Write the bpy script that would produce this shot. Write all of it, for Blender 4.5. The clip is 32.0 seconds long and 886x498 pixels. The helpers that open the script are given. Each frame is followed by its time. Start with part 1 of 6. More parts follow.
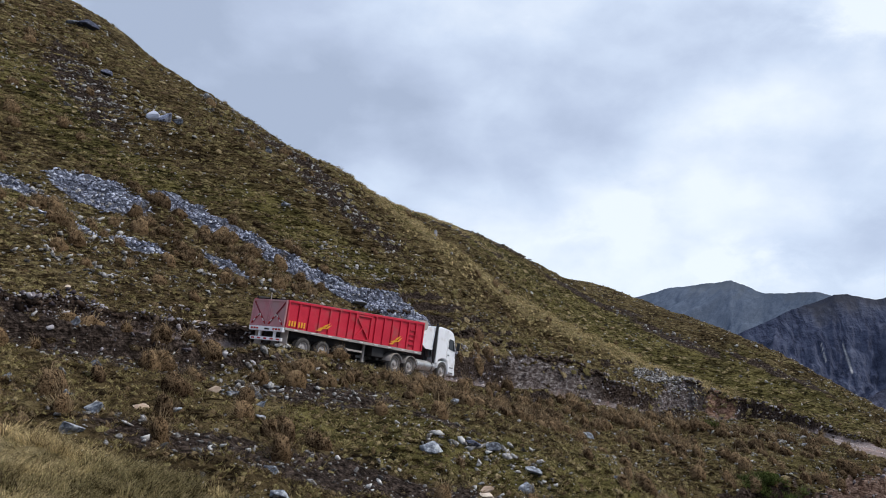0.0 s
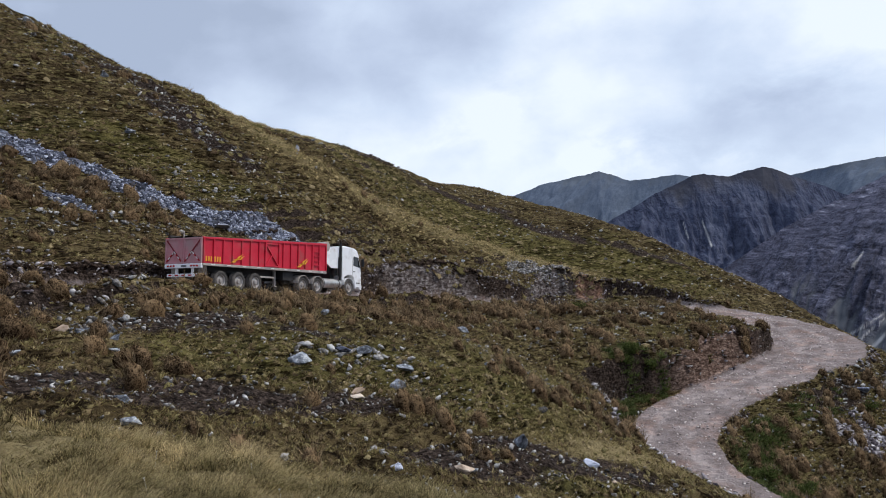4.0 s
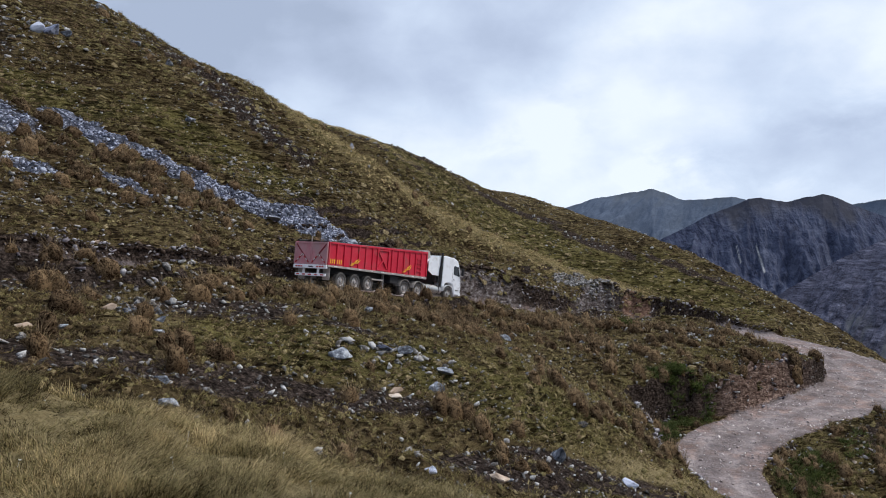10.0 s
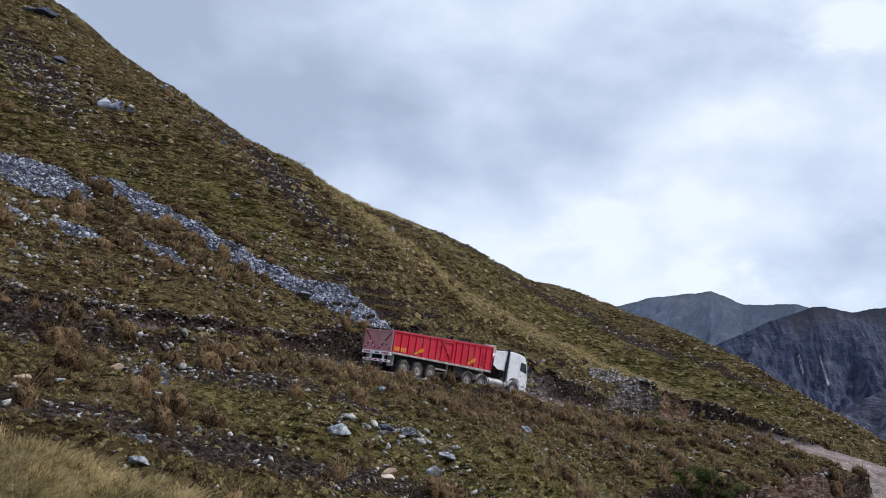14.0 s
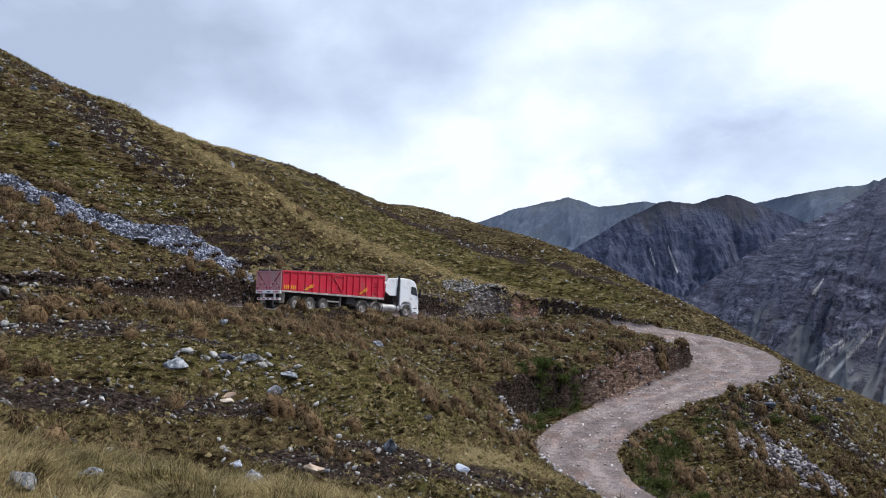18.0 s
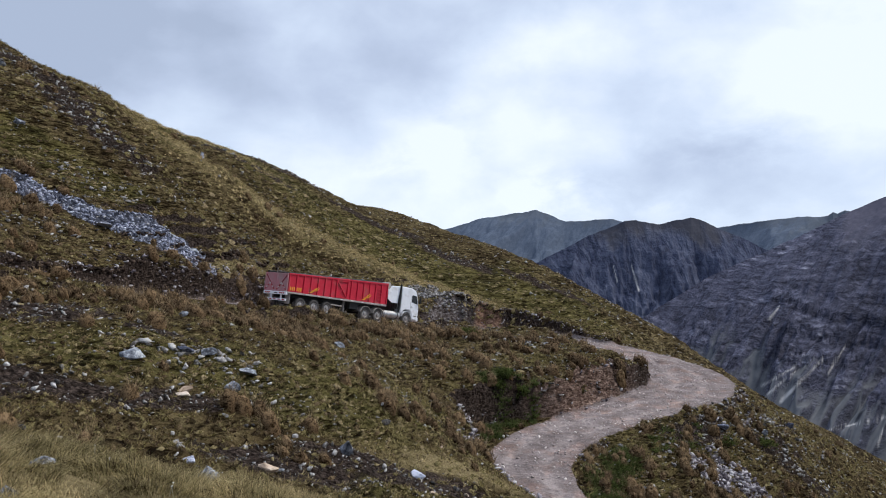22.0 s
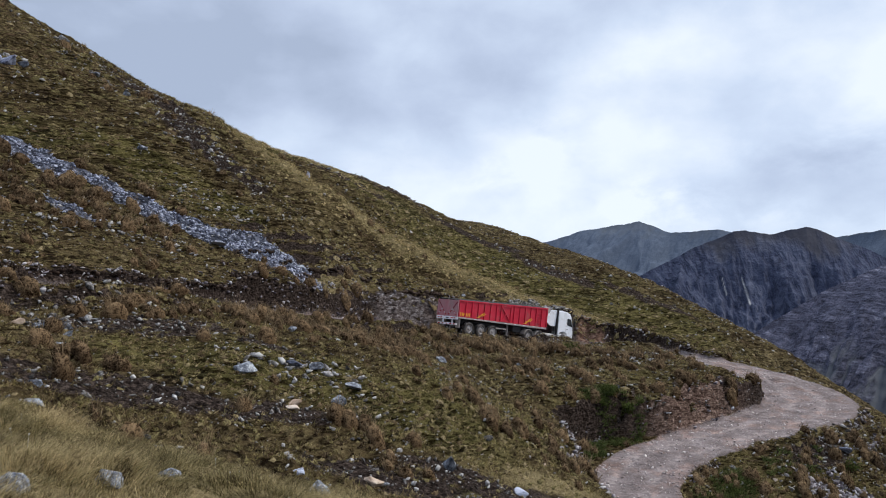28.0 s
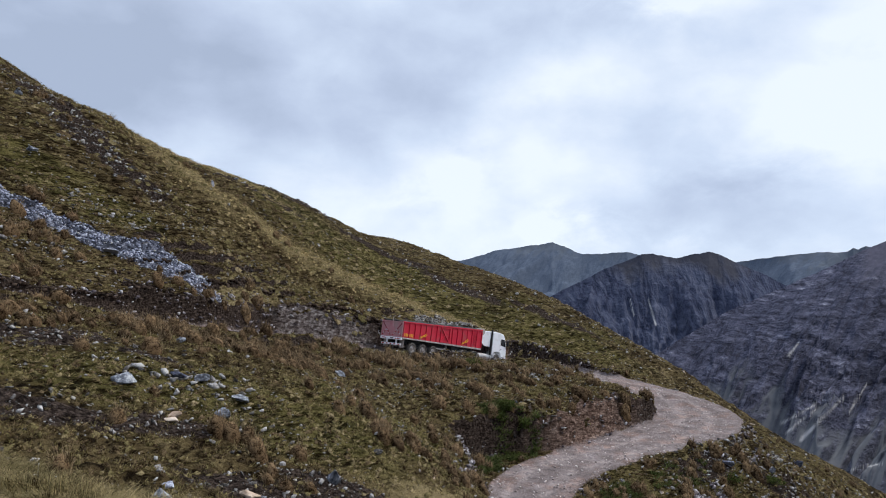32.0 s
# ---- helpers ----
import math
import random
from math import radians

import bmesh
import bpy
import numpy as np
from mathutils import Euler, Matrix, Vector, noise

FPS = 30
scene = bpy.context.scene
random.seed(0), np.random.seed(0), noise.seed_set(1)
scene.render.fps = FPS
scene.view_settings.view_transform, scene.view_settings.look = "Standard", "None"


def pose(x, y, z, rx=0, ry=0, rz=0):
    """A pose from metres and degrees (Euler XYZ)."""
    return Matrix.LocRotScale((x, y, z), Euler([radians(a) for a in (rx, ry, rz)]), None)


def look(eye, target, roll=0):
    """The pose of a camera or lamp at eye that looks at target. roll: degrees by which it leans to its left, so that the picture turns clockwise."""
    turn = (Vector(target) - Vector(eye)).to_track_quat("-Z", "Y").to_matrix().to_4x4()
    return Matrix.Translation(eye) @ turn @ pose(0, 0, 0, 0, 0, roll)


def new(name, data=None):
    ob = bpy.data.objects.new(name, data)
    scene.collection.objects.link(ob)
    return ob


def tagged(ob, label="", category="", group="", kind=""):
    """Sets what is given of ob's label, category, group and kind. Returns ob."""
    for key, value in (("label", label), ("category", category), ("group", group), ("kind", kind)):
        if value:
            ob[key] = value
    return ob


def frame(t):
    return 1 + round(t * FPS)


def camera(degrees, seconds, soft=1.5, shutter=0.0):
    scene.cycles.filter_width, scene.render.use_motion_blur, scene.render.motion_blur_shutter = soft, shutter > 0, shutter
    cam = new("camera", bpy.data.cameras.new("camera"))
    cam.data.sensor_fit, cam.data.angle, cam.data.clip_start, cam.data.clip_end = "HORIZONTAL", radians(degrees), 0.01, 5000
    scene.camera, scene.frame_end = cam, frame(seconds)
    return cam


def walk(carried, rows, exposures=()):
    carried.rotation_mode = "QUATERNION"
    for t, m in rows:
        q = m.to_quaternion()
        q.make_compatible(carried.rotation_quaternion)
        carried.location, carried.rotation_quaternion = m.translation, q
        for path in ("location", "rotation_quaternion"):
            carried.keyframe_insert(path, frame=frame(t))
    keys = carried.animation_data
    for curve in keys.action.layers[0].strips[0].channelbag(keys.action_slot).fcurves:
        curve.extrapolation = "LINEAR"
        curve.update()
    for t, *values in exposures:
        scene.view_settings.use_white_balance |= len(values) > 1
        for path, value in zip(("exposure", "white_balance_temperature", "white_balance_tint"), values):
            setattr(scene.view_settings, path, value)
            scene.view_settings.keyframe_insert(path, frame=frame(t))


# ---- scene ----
cam = camera(60.03, 32.0, soft=1.0)
ROWS = [  # seconds, place, turn
    (0, -0.01, 0.00, 0.00, 94.58, -2.97, 0.21),
    (0.5, 0.26, 0.08, -0.09, 94.44, -3.66, -0.95),
    (1, 0.60, -0.29, -0.14, 94.98, -2.98, -0.56),
    (1.5, 0.62, -0.08, -0.29, 95.95, -1.32, 4.08),
    (2, 0.92, -0.23, -0.33, 95.75, -0.21, 7.28),
    (2.5, 1.02, -0.31, -0.31, 93.65, 1.71, 4.54),
    (3, 1.02, -0.01, -0.33, 89.05, 4.57, -2.84),
    (3.5, 0.96, -0.02, -0.30, 87.82, 4.59, -7.08),
    (5.5, 0.96, 0.47, -0.42, 89.75, 0.84, -10.23),
    (6, 0.96, 0.40, -0.43, 90.30, 0.45, -8.30),
    (6.5, 0.94, 0.41, -0.44, 90.54, 0.26, -6.92),
    (7, 0.94, 0.42, -0.43, 90.28, 0.22, -6.81),
    (7.5, 0.95, 0.44, -0.44, 89.66, 0.30, -7.26),
    (8, 0.96, 0.44, -0.46, 89.15, 0.33, -7.21),
    (8.5, 0.94, 0.43, -0.46, 89.07, 0.12, -6.65),
    (9, 0.93, 0.41, -0.45, 89.11, -0.14, -5.85),
    (9.5, 0.93, 0.43, -0.45, 89.00, -0.47, -5.24),
    (10, 0.94, 0.44, -0.47, 88.61, -0.57, -4.99),
    (10.5, 0.93, 0.49, -0.46, 88.72, -0.82, -4.65),
    (11, 0.99, 0.45, -0.45, 90.21, -0.72, -3.79),
    (11.5, 1.20, 0.26, -0.46, 91.93, -0.55, -2.41),
    (12, 1.46, 0.31, -0.53, 92.29, -1.10, -2.98),
    (12.5, 1.78, 0.32, -0.59, 92.44, -1.97, -4.86),
    (13, 2.01, 0.44, -0.67, 93.87, -2.59, -2.40),
    (13.5, 2.23, 0.33, -0.68, 94.70, -3.41, 0.06),
    (14, 2.56, 0.23, -0.70, 95.11, -3.94, -1.09),
    (14.5, 2.84, -0.14, -0.72, 95.80, -4.14, -4.92),
    (15, 3.06, -0.35, -0.78, 96.45, -3.96, -5.82),
    (15.5, 3.35, -0.49, -0.84, 96.26, -3.24, -7.52),
    (17.5, 4.07, -1.18, -1.00, 93.19, 1.72, -7.96),
    (18, 4.16, -1.15, -1.02, 89.73, 2.44, -10.75),
    (18.5, 4.17, -1.11, -1.04, 87.72, 2.32, -13.41),
    (19, 4.13, -1.09, -1.01, 87.89, 1.55, -14.30),
    (19.5, 4.12, -1.05, -1.03, 88.67, 0.73, -13.70),
    (20, 4.13, -1.12, -1.04, 88.95, -0.14, -13.32),
    (20.5, 4.14, -1.06, -1.05, 89.11, -1.07, -14.09),
    (21, 4.13, -1.04, -1.03, 89.44, -1.81, -15.42),
    (21.5, 4.11, -1.08, -1.02, 89.85, -1.77, -15.57),
    (22, 4.06, -1.05, -1.03, 90.13, -1.09, -13.29),
    (22.5, 4.11, -0.98, -1.04, 90.35, -0.16, -9.31),
    (23, 4.07, -1.09, -1.01, 90.52, -0.09, -6.79),
    (23.5, 4.04, -1.17, -0.98, 90.41, -0.43, -6.24),
    (24, 4.03, -1.10, -0.99, 90.18, -1.10, -6.78),
    (24.5, 3.99, -1.07, -0.98, 90.32, -1.75, -7.33),
    (25, 3.96, -1.06, -0.98, 90.73, -1.65, -6.53),
    (25.5, 4.05, -0.98, -1.01, 91.10, -0.34, -3.89),
    (27.5, 4.02, -1.18, -0.92, 90.87, 0.25, -4.15),
    (28, 4.01, -1.16, -0.93, 91.03, -0.62, -5.83),
    (28.5, 4.01, -1.16, -0.93, 91.27, -0.90, -6.54),
    (29, 4.01, -1.15, -0.93, 91.33, -0.97, -7.03),
    (29.5, 4.02, -1.15, -0.94, 91.36, -1.46, -7.57),
    (30, 4.03, -1.13, -0.94, 91.00, -1.52, -8.52),
    (30.5, 4.08, -1.03, -0.98, 91.14, -1.16, -9.47),
    (31, 4.26, -1.10, -1.03, 91.75, -0.47, -8.60),
    (31.5, 4.53, -1.14, -1.08, 92.70, -0.56, -7.07),
    (32, 4.90, -1.30, -1.09, 92.43, -1.80, -12.09),
]
walk(cam, [(t, pose(x, y, z, rx, ry, rz)) for t, x, y, z, rx, ry, rz in ROWS],
     [(0, 0.0), (15, 0.0), (17.5, 0.16), (21, 0.18), (22, 0.04), (32, 0.0)])
# ---- light ----
world = bpy.data.worlds.new("sky")
scene.world = world
world.use_nodes = True


class Nodes:
    """Short ways to write a node tree."""

    def __init__(self, tree):
        self.tree = tree
        tree.nodes.clear()

    def add(self, kind, links=()):
        node = self.tree.nodes.new(kind)
        for key, value in dict(links).items():
            if hasattr(value, "is_output"):
                self.tree.links.new(value, node.inputs[key])
            else:
                node.inputs[key].default_value = value
        return node

    def coords(self):
        return self.add("ShaderNodeTexCoord")

    def grain(self, vector, scale, detail=4.0, rough=0.55, distortion=0.0):
        return self.add("ShaderNodeTexNoise", {"Vector": vector, "Scale": scale, "Detail": detail, "Roughness": rough, "Distortion": distortion}).outputs[0]

    def ramp(self, fac, stops):
        node = self.add("ShaderNodeValToRGB", {"Fac": fac})
        ramp = node.color_ramp
        while len(ramp.elements) < len(stops):
            ramp.elements.new(0.5)
        for element, (at, colour) in zip(ramp.elements, stops):
            element.position = at
            element.color = (*colour, 1) if len(colour) == 3 else colour
        return node.outputs[0]

    def step(self, fac, low, high):
        return self.add("ShaderNodeMapRange", {"Value": fac, "From Min": low, "From Max": high}).outputs[0]

    def mix(self, fac, a, b, blend="MIX"):
        node = self.add("ShaderNodeMixRGB")
        node.blend_type = blend
        for key, value in (("Fac", fac), ("Color1", a), ("Color2", b)):
            if hasattr(value, "is_output"):
                self.tree.links.new(value, node.inputs[key])
            elif isinstance(value, tuple):
                node.inputs[key].default_value = (*value[:3], 1)
            else:
                node.inputs[key].default_value = value
        return node.outputs[0]

    def maths(self, operation, a, b=0.5, clamp=False):
        node = self.add("ShaderNodeMath", {0: a, 1: b})
        node.operation, node.use_clamp = operation, clamp
        return node.outputs[0]

    def attribute(self, name):
        node = self.add("ShaderNodeAttribute")
        node.attribute_name = name
        return node.outputs["Fac"]


SUN_AZIMUTH, SUN_ELEVATION = 88.0, 52.0  # degrees to the right of +y, above the horizon


def build_sky():
    n = Nodes(world.node_tree)
    sky = n.add("ShaderNodeTexSky")
    sky.sky_type, sky.sun_disc, sky.altitude = "NISHITA", False, 4000.0
    sky.sun_elevation, sky.sun_rotation = radians(SUN_ELEVATION), radians(SUN_AZIMUTH)
    way = n.coords().outputs["Generated"]
    parts_ = n.add("ShaderNodeSeparateXYZ", {"Vector": way}).outputs
    # soft cloud masses, flatter than they are wide, brightest round the hidden sun
    flat = n.add("ShaderNodeMapping", {"Vector": way, "Scale": (1.0, 1.0, 1.65), "Rotation": (0.0, radians(6), 0.0), "Location": (0.55, 0.2, 0.1)}).outputs[0]
    big, fine = n.grain(flat, 2.6, 3.0, 0.5, 0.1), n.grain(flat, 7.5, 7.0, 0.56, 0.15)
    both = n.maths("ADD", n.maths("MULTIPLY", big, 0.72), n.maths("MULTIPLY", fine, 0.28))
    glow = n.add("ShaderNodeVectorMath", {0: way, 1: (0.58, 0.76, 0.29)})
    glow.operation = "DOT_PRODUCT"
    near_sun = n.step(glow.outputs["Value"], 0.55, 1.0)
    both = n.maths("ADD", both, n.maths("MULTIPLY", n.maths("SUBTRACT", near_sun, 0.42), 0.24))
    # the cloud banks and breaks that stand over the valley: degrees to the right of north, degrees up, half widths, strength
    ragged = n.maths("MULTIPLY", n.maths("SUBTRACT", n.grain(flat, 11.0, 6.0, 0.6, 0.3), 0.5), 0.16)
    east = n.maths("ADD", n.maths("ARCTAN2", parts_[0], parts_[1]), ragged)
    rise = n.maths("ADD", n.maths("ARCSINE", parts_[2], 0.0), n.maths("MULTIPLY", ragged, 0.5))
    for a0, e0, wide, tall, much in ((12.0, 7.5, 3.5, 2.2, 0.13), (19.5, 4.4, 3.0, 1.4, 0.10), (28.0, 6.2, 7.0, 2.0, -0.13), (40.0, 11.5, 7.0, 3.5, 0.16), (-3.0, 15.0, 14.0, 5.0, -0.10), (4.0, 8.0, 5.0, 2.0, 0.05), (21.0, 12.5, 8.0, 2.0, -0.04), (14.0, 19.0, 12.0, 3.0, -0.07), (27.0, 2.6, 9.0, 0.9, 0.07), (20.0, 16.0, 5.0, 2.0, 0.06), (29.5, 21.2, 5.5, 2.6, 0.20)):
        p = n.maths("DIVIDE", n.maths("SUBTRACT", east, radians(a0)), radians(wide))
        q = n.maths("DIVIDE", n.maths("SUBTRACT", rise, radians(e0)), radians(tall))
        lobe = n.maths("POWER", 2.718, n.maths("MULTIPLY", n.maths("ADD", n.maths("MULTIPLY", p, p), n.maths("MULTIPLY", q, q)), -1.0))
        both = n.maths("ADD", both, n.maths("MULTIPLY", lobe, much))
    cloud = n.ramp(both, [(0.36, (0.430, 0.513, 0.680)), (0.46, (0.538, 0.632, 0.822)), (0.56, (0.672, 0.782, 0.970)), (0.69, (0.90, 0.985, 1.10))])
    blue = n.mix(1.0, sky.outputs[0], (0.11, 0.11, 0.11), "MULTIPLY")
    colour = n.mix(0.94, blue, cloud)
    overhead = n.maths("ADD", 1.0, n.maths("MULTIPLY", n.step(parts_[2], 0.42, 1.0), 0.7))  # an overcast sky is brightest overhead
    bright = n.add("ShaderNodeVectorMath", {0: colour, 3: overhead})
    bright.operation = "SCALE"
    colour = bright.outputs[0]
    ground = n.step(parts_[2], -0.12, 0.0)
    colour = n.mix(ground, (0.14, 0.14, 0.14), colour)
    back = n.add("ShaderNodeBackground", {"Color": colour, "Strength": 1.0})
    n.add("ShaderNodeOutputWorld", {"Surface": back.outputs[0]})


build_sky()
sun = new("sun", bpy.data.lights.new("sun", "SUN"))
sun.data.energy, sun.data.angle, sun.data.color = 2.6, radians(9), (1.0, 0.95, 0.88)
_a, _e = radians(SUN_AZIMUTH), radians(SUN_ELEVATION)
sun.matrix_world = look((0, 0, 60), Vector((0, 0, 60)) - Vector((math.sin(_a) * math.cos(_e), math.cos(_a) * math.cos(_e), math.sin(_e))))

# ---- land form ----
PLAN_X = [-110, -55, -28, -13, -3, 8, 20, 34, 52, 95]
PLAN_Y = [-40, 0, 9, 19, 33, 48, 66, 92, 130, 220]
SPOT_HEIGHTS = [  # a row for each PLAN_X, along PLAN_Y
    [27.2, 29.4, 31.0, 33.2, 36.9, 39.1, 22.8, 35.4, 28.8, 5.9],
    [21.7, 19.2, 18.3, 20.7, 26.4, 26.6, 29.3, 36.9, 20.9, -7.0],
    [9.4, 3.6, 0.1, 2.2, 6.5, 9.5, 19.1, 22.3, 11.4, -3.2],
    [1.3, 0.8, -0.8, -1.7, -1.3, 2.4, 11.7, 14.6, 20.7, 15.5],
    [0.7, -1.3, -2.3, -4.5, -3.6, -3.0, 5.2, 11.4, 11.6, 13.6],
    [-2.2, -4.3, -5.9, -8.6, -7.0, -6.7, -3.3, 6.7, 7.1, 4.4],
    [-10.9, -10.9, -10.8, -12.0, -13.6, -8.9, -8.0, 0.6, 5.9, -0.6],
    [-19.0, -8.2, -4.1, -16.1, -19.2, -10.8, -9.3, -1.5, 0.7, 6.6],
    [-42.4, -26.8, -20.0, -27.0, -35.8, -21.6, -15.1, -9.3, -22.2, -29.5],
    [-61.4, -46.3, -36.9, -36.9, -39.6, -58.0, -39.1, -54.9, -66.4, -76.7],
]
# centre of the dirt road: east, north, height
ROAD = np.array([
    (-32.0, 6.0, 1.9), (-21.2, 21.0, -0.4), (-14.2, 30.6, -1.75), (-8.3, 38.7, -2.70), (-4.1, 44.3, -3.63),
    (-0.2, 50.1, -4.50), (4.2, 55.5, -5.38), (9.4, 60.1, -6.38), (15.0, 64.3, -7.36), (20.4, 68.1, -8.3),
    (24.4, 71.5, -9.0), (30.0, 71.9, -9.4), (35.2, 68.0, -9.85), (38.0, 62.5, -10.3), (38.3, 56.8, -10.8),
    (35.6, 51.0, -11.1), (30.0, 46.8, -11.35), (24.4, 43.5, -11.65), (20.7, 41.2, -11.9), (18.1, 37.9, -12.3),
    (17.5, 34.7, -12.8), (17.9, 31.2, -13.3), (20.3, 26.5, -13.9), (25.0, 21.0, -14.7), (33.0, 15.0, -15.9),
])
HALF_ROAD = 2.35


def smooth_line(points, steps=8):
    out = []
    for i in range(len(points) - 1):
        a, b, c, d = points[max(i - 1, 0)], points[i], points[i + 1], points[min(i + 2, len(points) - 1)]
        for k in range(steps):
            t = k / steps
            out.append(0.5 * (2 * b + (c - a) * t + (2 * a - 5 * b + 4 * c - d) * t * t + (3 * b - a - 3 * c + d) * t ** 3))
    return np.array(out + [points[-1]])


ROAD_LINE = smooth_line(ROAD)
ROAD_RUN = np.r_[0, np.cumsum(np.hypot(*np.diff(ROAD_LINE[:, :2], axis=0).T))]


def spline_table(nodes):
    n, h = len(nodes), np.diff(nodes)
    a, c = np.eye(n), np.zeros((n, n))
    for i in range(1, n - 1):
        a[i, i - 1:i + 2] = h[i - 1], 2 * (h[i - 1] + h[i]), h[i]
        c[i, i - 1:i + 2] = 6 / h[i - 1], -6 / h[i - 1] - 6 / h[i], 6 / h[i]
    return np.linalg.solve(a, c)


def spline_rows(q, nodes, table):
    q = np.clip(q, nodes[0], nodes[-1])
    i = np.clip(np.searchsorted(nodes, q) - 1, 0, len(nodes) - 2)
    h = nodes[i + 1] - nodes[i]
    a, b, e = (nodes[i + 1] - q) / h, (q - nodes[i]) / h, np.eye(len(nodes))
    return a[:, None] * e[i] + b[:, None] * e[i + 1] + ((a ** 3 - a) * h * h / 6)[:, None] * table[i] + ((b ** 3 - b) * h * h / 6)[:, None] * table[i + 1]


GX, GY, GZ = np.array(PLAN_X, float), np.array(PLAN_Y, float), np.array(SPOT_HEIGHTS)
TX, TY = spline_table(GX), spline_table(GY)
_rng = np.random.default_rng(5)
LATTICE = _rng.random((256, 256))


def rough(x, y, size):
    """Smooth random values from -1 to 1 with lumps of that size."""
    u, v = x / size + 71.3, y / size + 37.9
    i, j = np.floor(u).astype(int), np.floor(v).astype(int)
    f, g = u - i, v - j
    f, g = f * f * (3 - 2 * f), g * g * (3 - 2 * g)
    p = LATTICE
    a = p[i % 256, j % 256] * (1 - f) + p[(i + 1) % 256, j % 256] * f
    b = p[i % 256, (j + 1) % 256] * (1 - f) + p[(i + 1) % 256, (j + 1) % 256] * f
    return 2 * (a * (1 - g) + b * g) - 1


def layers(x, y, size, count=4, fall=0.5):
    total, weight, power = 0 * x, 0, 1.0
    for k in range(count):
        c, s = math.cos(1.1 * k), math.sin(1.1 * k)
        total, weight = total + power * rough(c * x - s * y, s * x + c * y, size), weight + power
        size, power = size * 0.47, power * fall
    return total / weight


def natural(x, y):
    z = np.einsum("ni,ij,nj->n", spline_rows(x, GX, TX), GZ, spline_rows(y, GY, TY))
    z = z - 0.55 * np.maximum(x - 80, 0) - 0.3 * np.maximum(y - 150, 0) + 0.35 * np.maximum(-80 - x, 0) - 0.2 * np.maximum(-60 - y, 0)
    z = z + 0.12 * np.exp(-((x + 6) / 5) ** 2 - ((y - 9.3) / 2.6) ** 2) - 0.2 * np.exp(-((x - 1) / 4) ** 2 - ((y - 8.7) / 2.2) ** 2) + 0.22 * np.exp(-((x + 2) / 2) ** 2 - ((y - 9.5) / 2) ** 2) - 0.8 * np.exp(-((x + 1) / 9) ** 2 - ((y - 14.2) / 2.6) ** 2)  # the knoll and the gully behind it
    z = z + 1.1 * np.exp(-((x + 41) / 9) ** 2 - ((y - 84) / 12) ** 2) + 0.7 * np.exp(-((x + 3) / 8) ** 2 - ((y - 88) / 10) ** 2)
    dip = lambda a, b, u, v: np.exp(-((x - a) / u) ** 2 - ((y - b) / v) ** 2)
    z = z - 0.85 * dip(-33, 83, 4.5, 10) - 0.5 * dip(-17, 76, 4.5, 7) - 1.35 * dip(-5, 83, 4.8, 8) + 0.1 * dip(-11, 75, 3.5, 5) - 1.0 * dip(-7, 80, 2.2, 4) - 4.0 * dip(-14, 131, 9, 26) - 0.35 * np.clip((y - 76) / 8, 0, 1) * np.clip((x - 22) / 10, 0, 1)  # hollows below the skyline
    z = z + 1.15 * dip(7.5, 65.0, 4.2, 3.0) + 1.15 * dip(12.0, 66.6, 4.0, 3.2) + 0.75 * dip(16.6, 69.4, 2.8, 2.4) + 0.45 * dip(7.6, 62.6, 2.8, 2.2) - 0.65 * dip(0.8, 57.2, 3.4, 2.2) - 0.2 * dip(-4.5, 52.5, 3.5, 2.4)  # the ground above the cut bank
    z = z - INNER * np.exp(-((x - 35.0) / 3.6) ** 2 - ((y - 59) / 6) ** 2) - OUTER * np.exp(-((x - 23) / 6) ** 2 - ((y - 63) / 4.5) ** 2)  # inside the hairpin
    z0 = z
    for ax, ay, bx, by in zip(CREST[:-1, 0], CREST[:-1, 1], CREST[1:, 0], CREST[1:, 1]):  # a low rib of straw runs down across the hill
        t = np.clip(((x - ax) * (bx - ax) + (y - ay) * (by - ay)) / ((bx - ax) ** 2 + (by - ay) ** 2), 0, 1)
        z = np.maximum(z, z0 + (0.30 + 0.85 * np.clip((x + 8) / 8, 0, 1)) * np.exp(-((x - ax - t * (bx - ax)) ** 2 + (y - ay - t * (by - ay)) ** 2) / 7.0))
    return z


CREST = np.array([(-11.0, 75.5), (-5.4, 71.6), (-1.4, 70.4), (2.9, 72.3), (9.3, 74.6), (13.8, 75.6), (18.8, 76.8), (23.5, 75.0)])
INNER, OUTER = 1.7, -0.35


def to_road(x, y, first, last):
    """Distance to that stretch of the road's centre (left of it is positive), its height and its run."""
    near, height, run = np.full(len(x), 1e9), np.zeros(len(x)), np.zeros(len(x))
    for i in range(first, last):
        a, b = ROAD_LINE[i], ROAD_LINE[i + 1]
        d = b[:2] - a[:2]
        t = np.clip(((x - a[0]) * d[0] + (y - a[1]) * d[1]) / (d @ d), 0, 1)
        ox, oy = x - a[0] - t * d[0], y - a[1] - t * d[1]
        far = np.hypot(ox, oy)
        side = np.where(d[0] * oy - d[1] * ox >= 0, 1.0, -1.0)
        closer = far < np.abs(near)
        near = np.where(closer, far * side, near)
        height = np.where(closer, a[2] + t * (b[2] - a[2]), height)
        run = np.where(closer, ROAD_RUN[i] + t * (ROAD_RUN[i + 1] - ROAD_RUN[i]), run)
    return near, height, run


BEND = 8 * 13  # the hairpin's start in ROAD_LINE


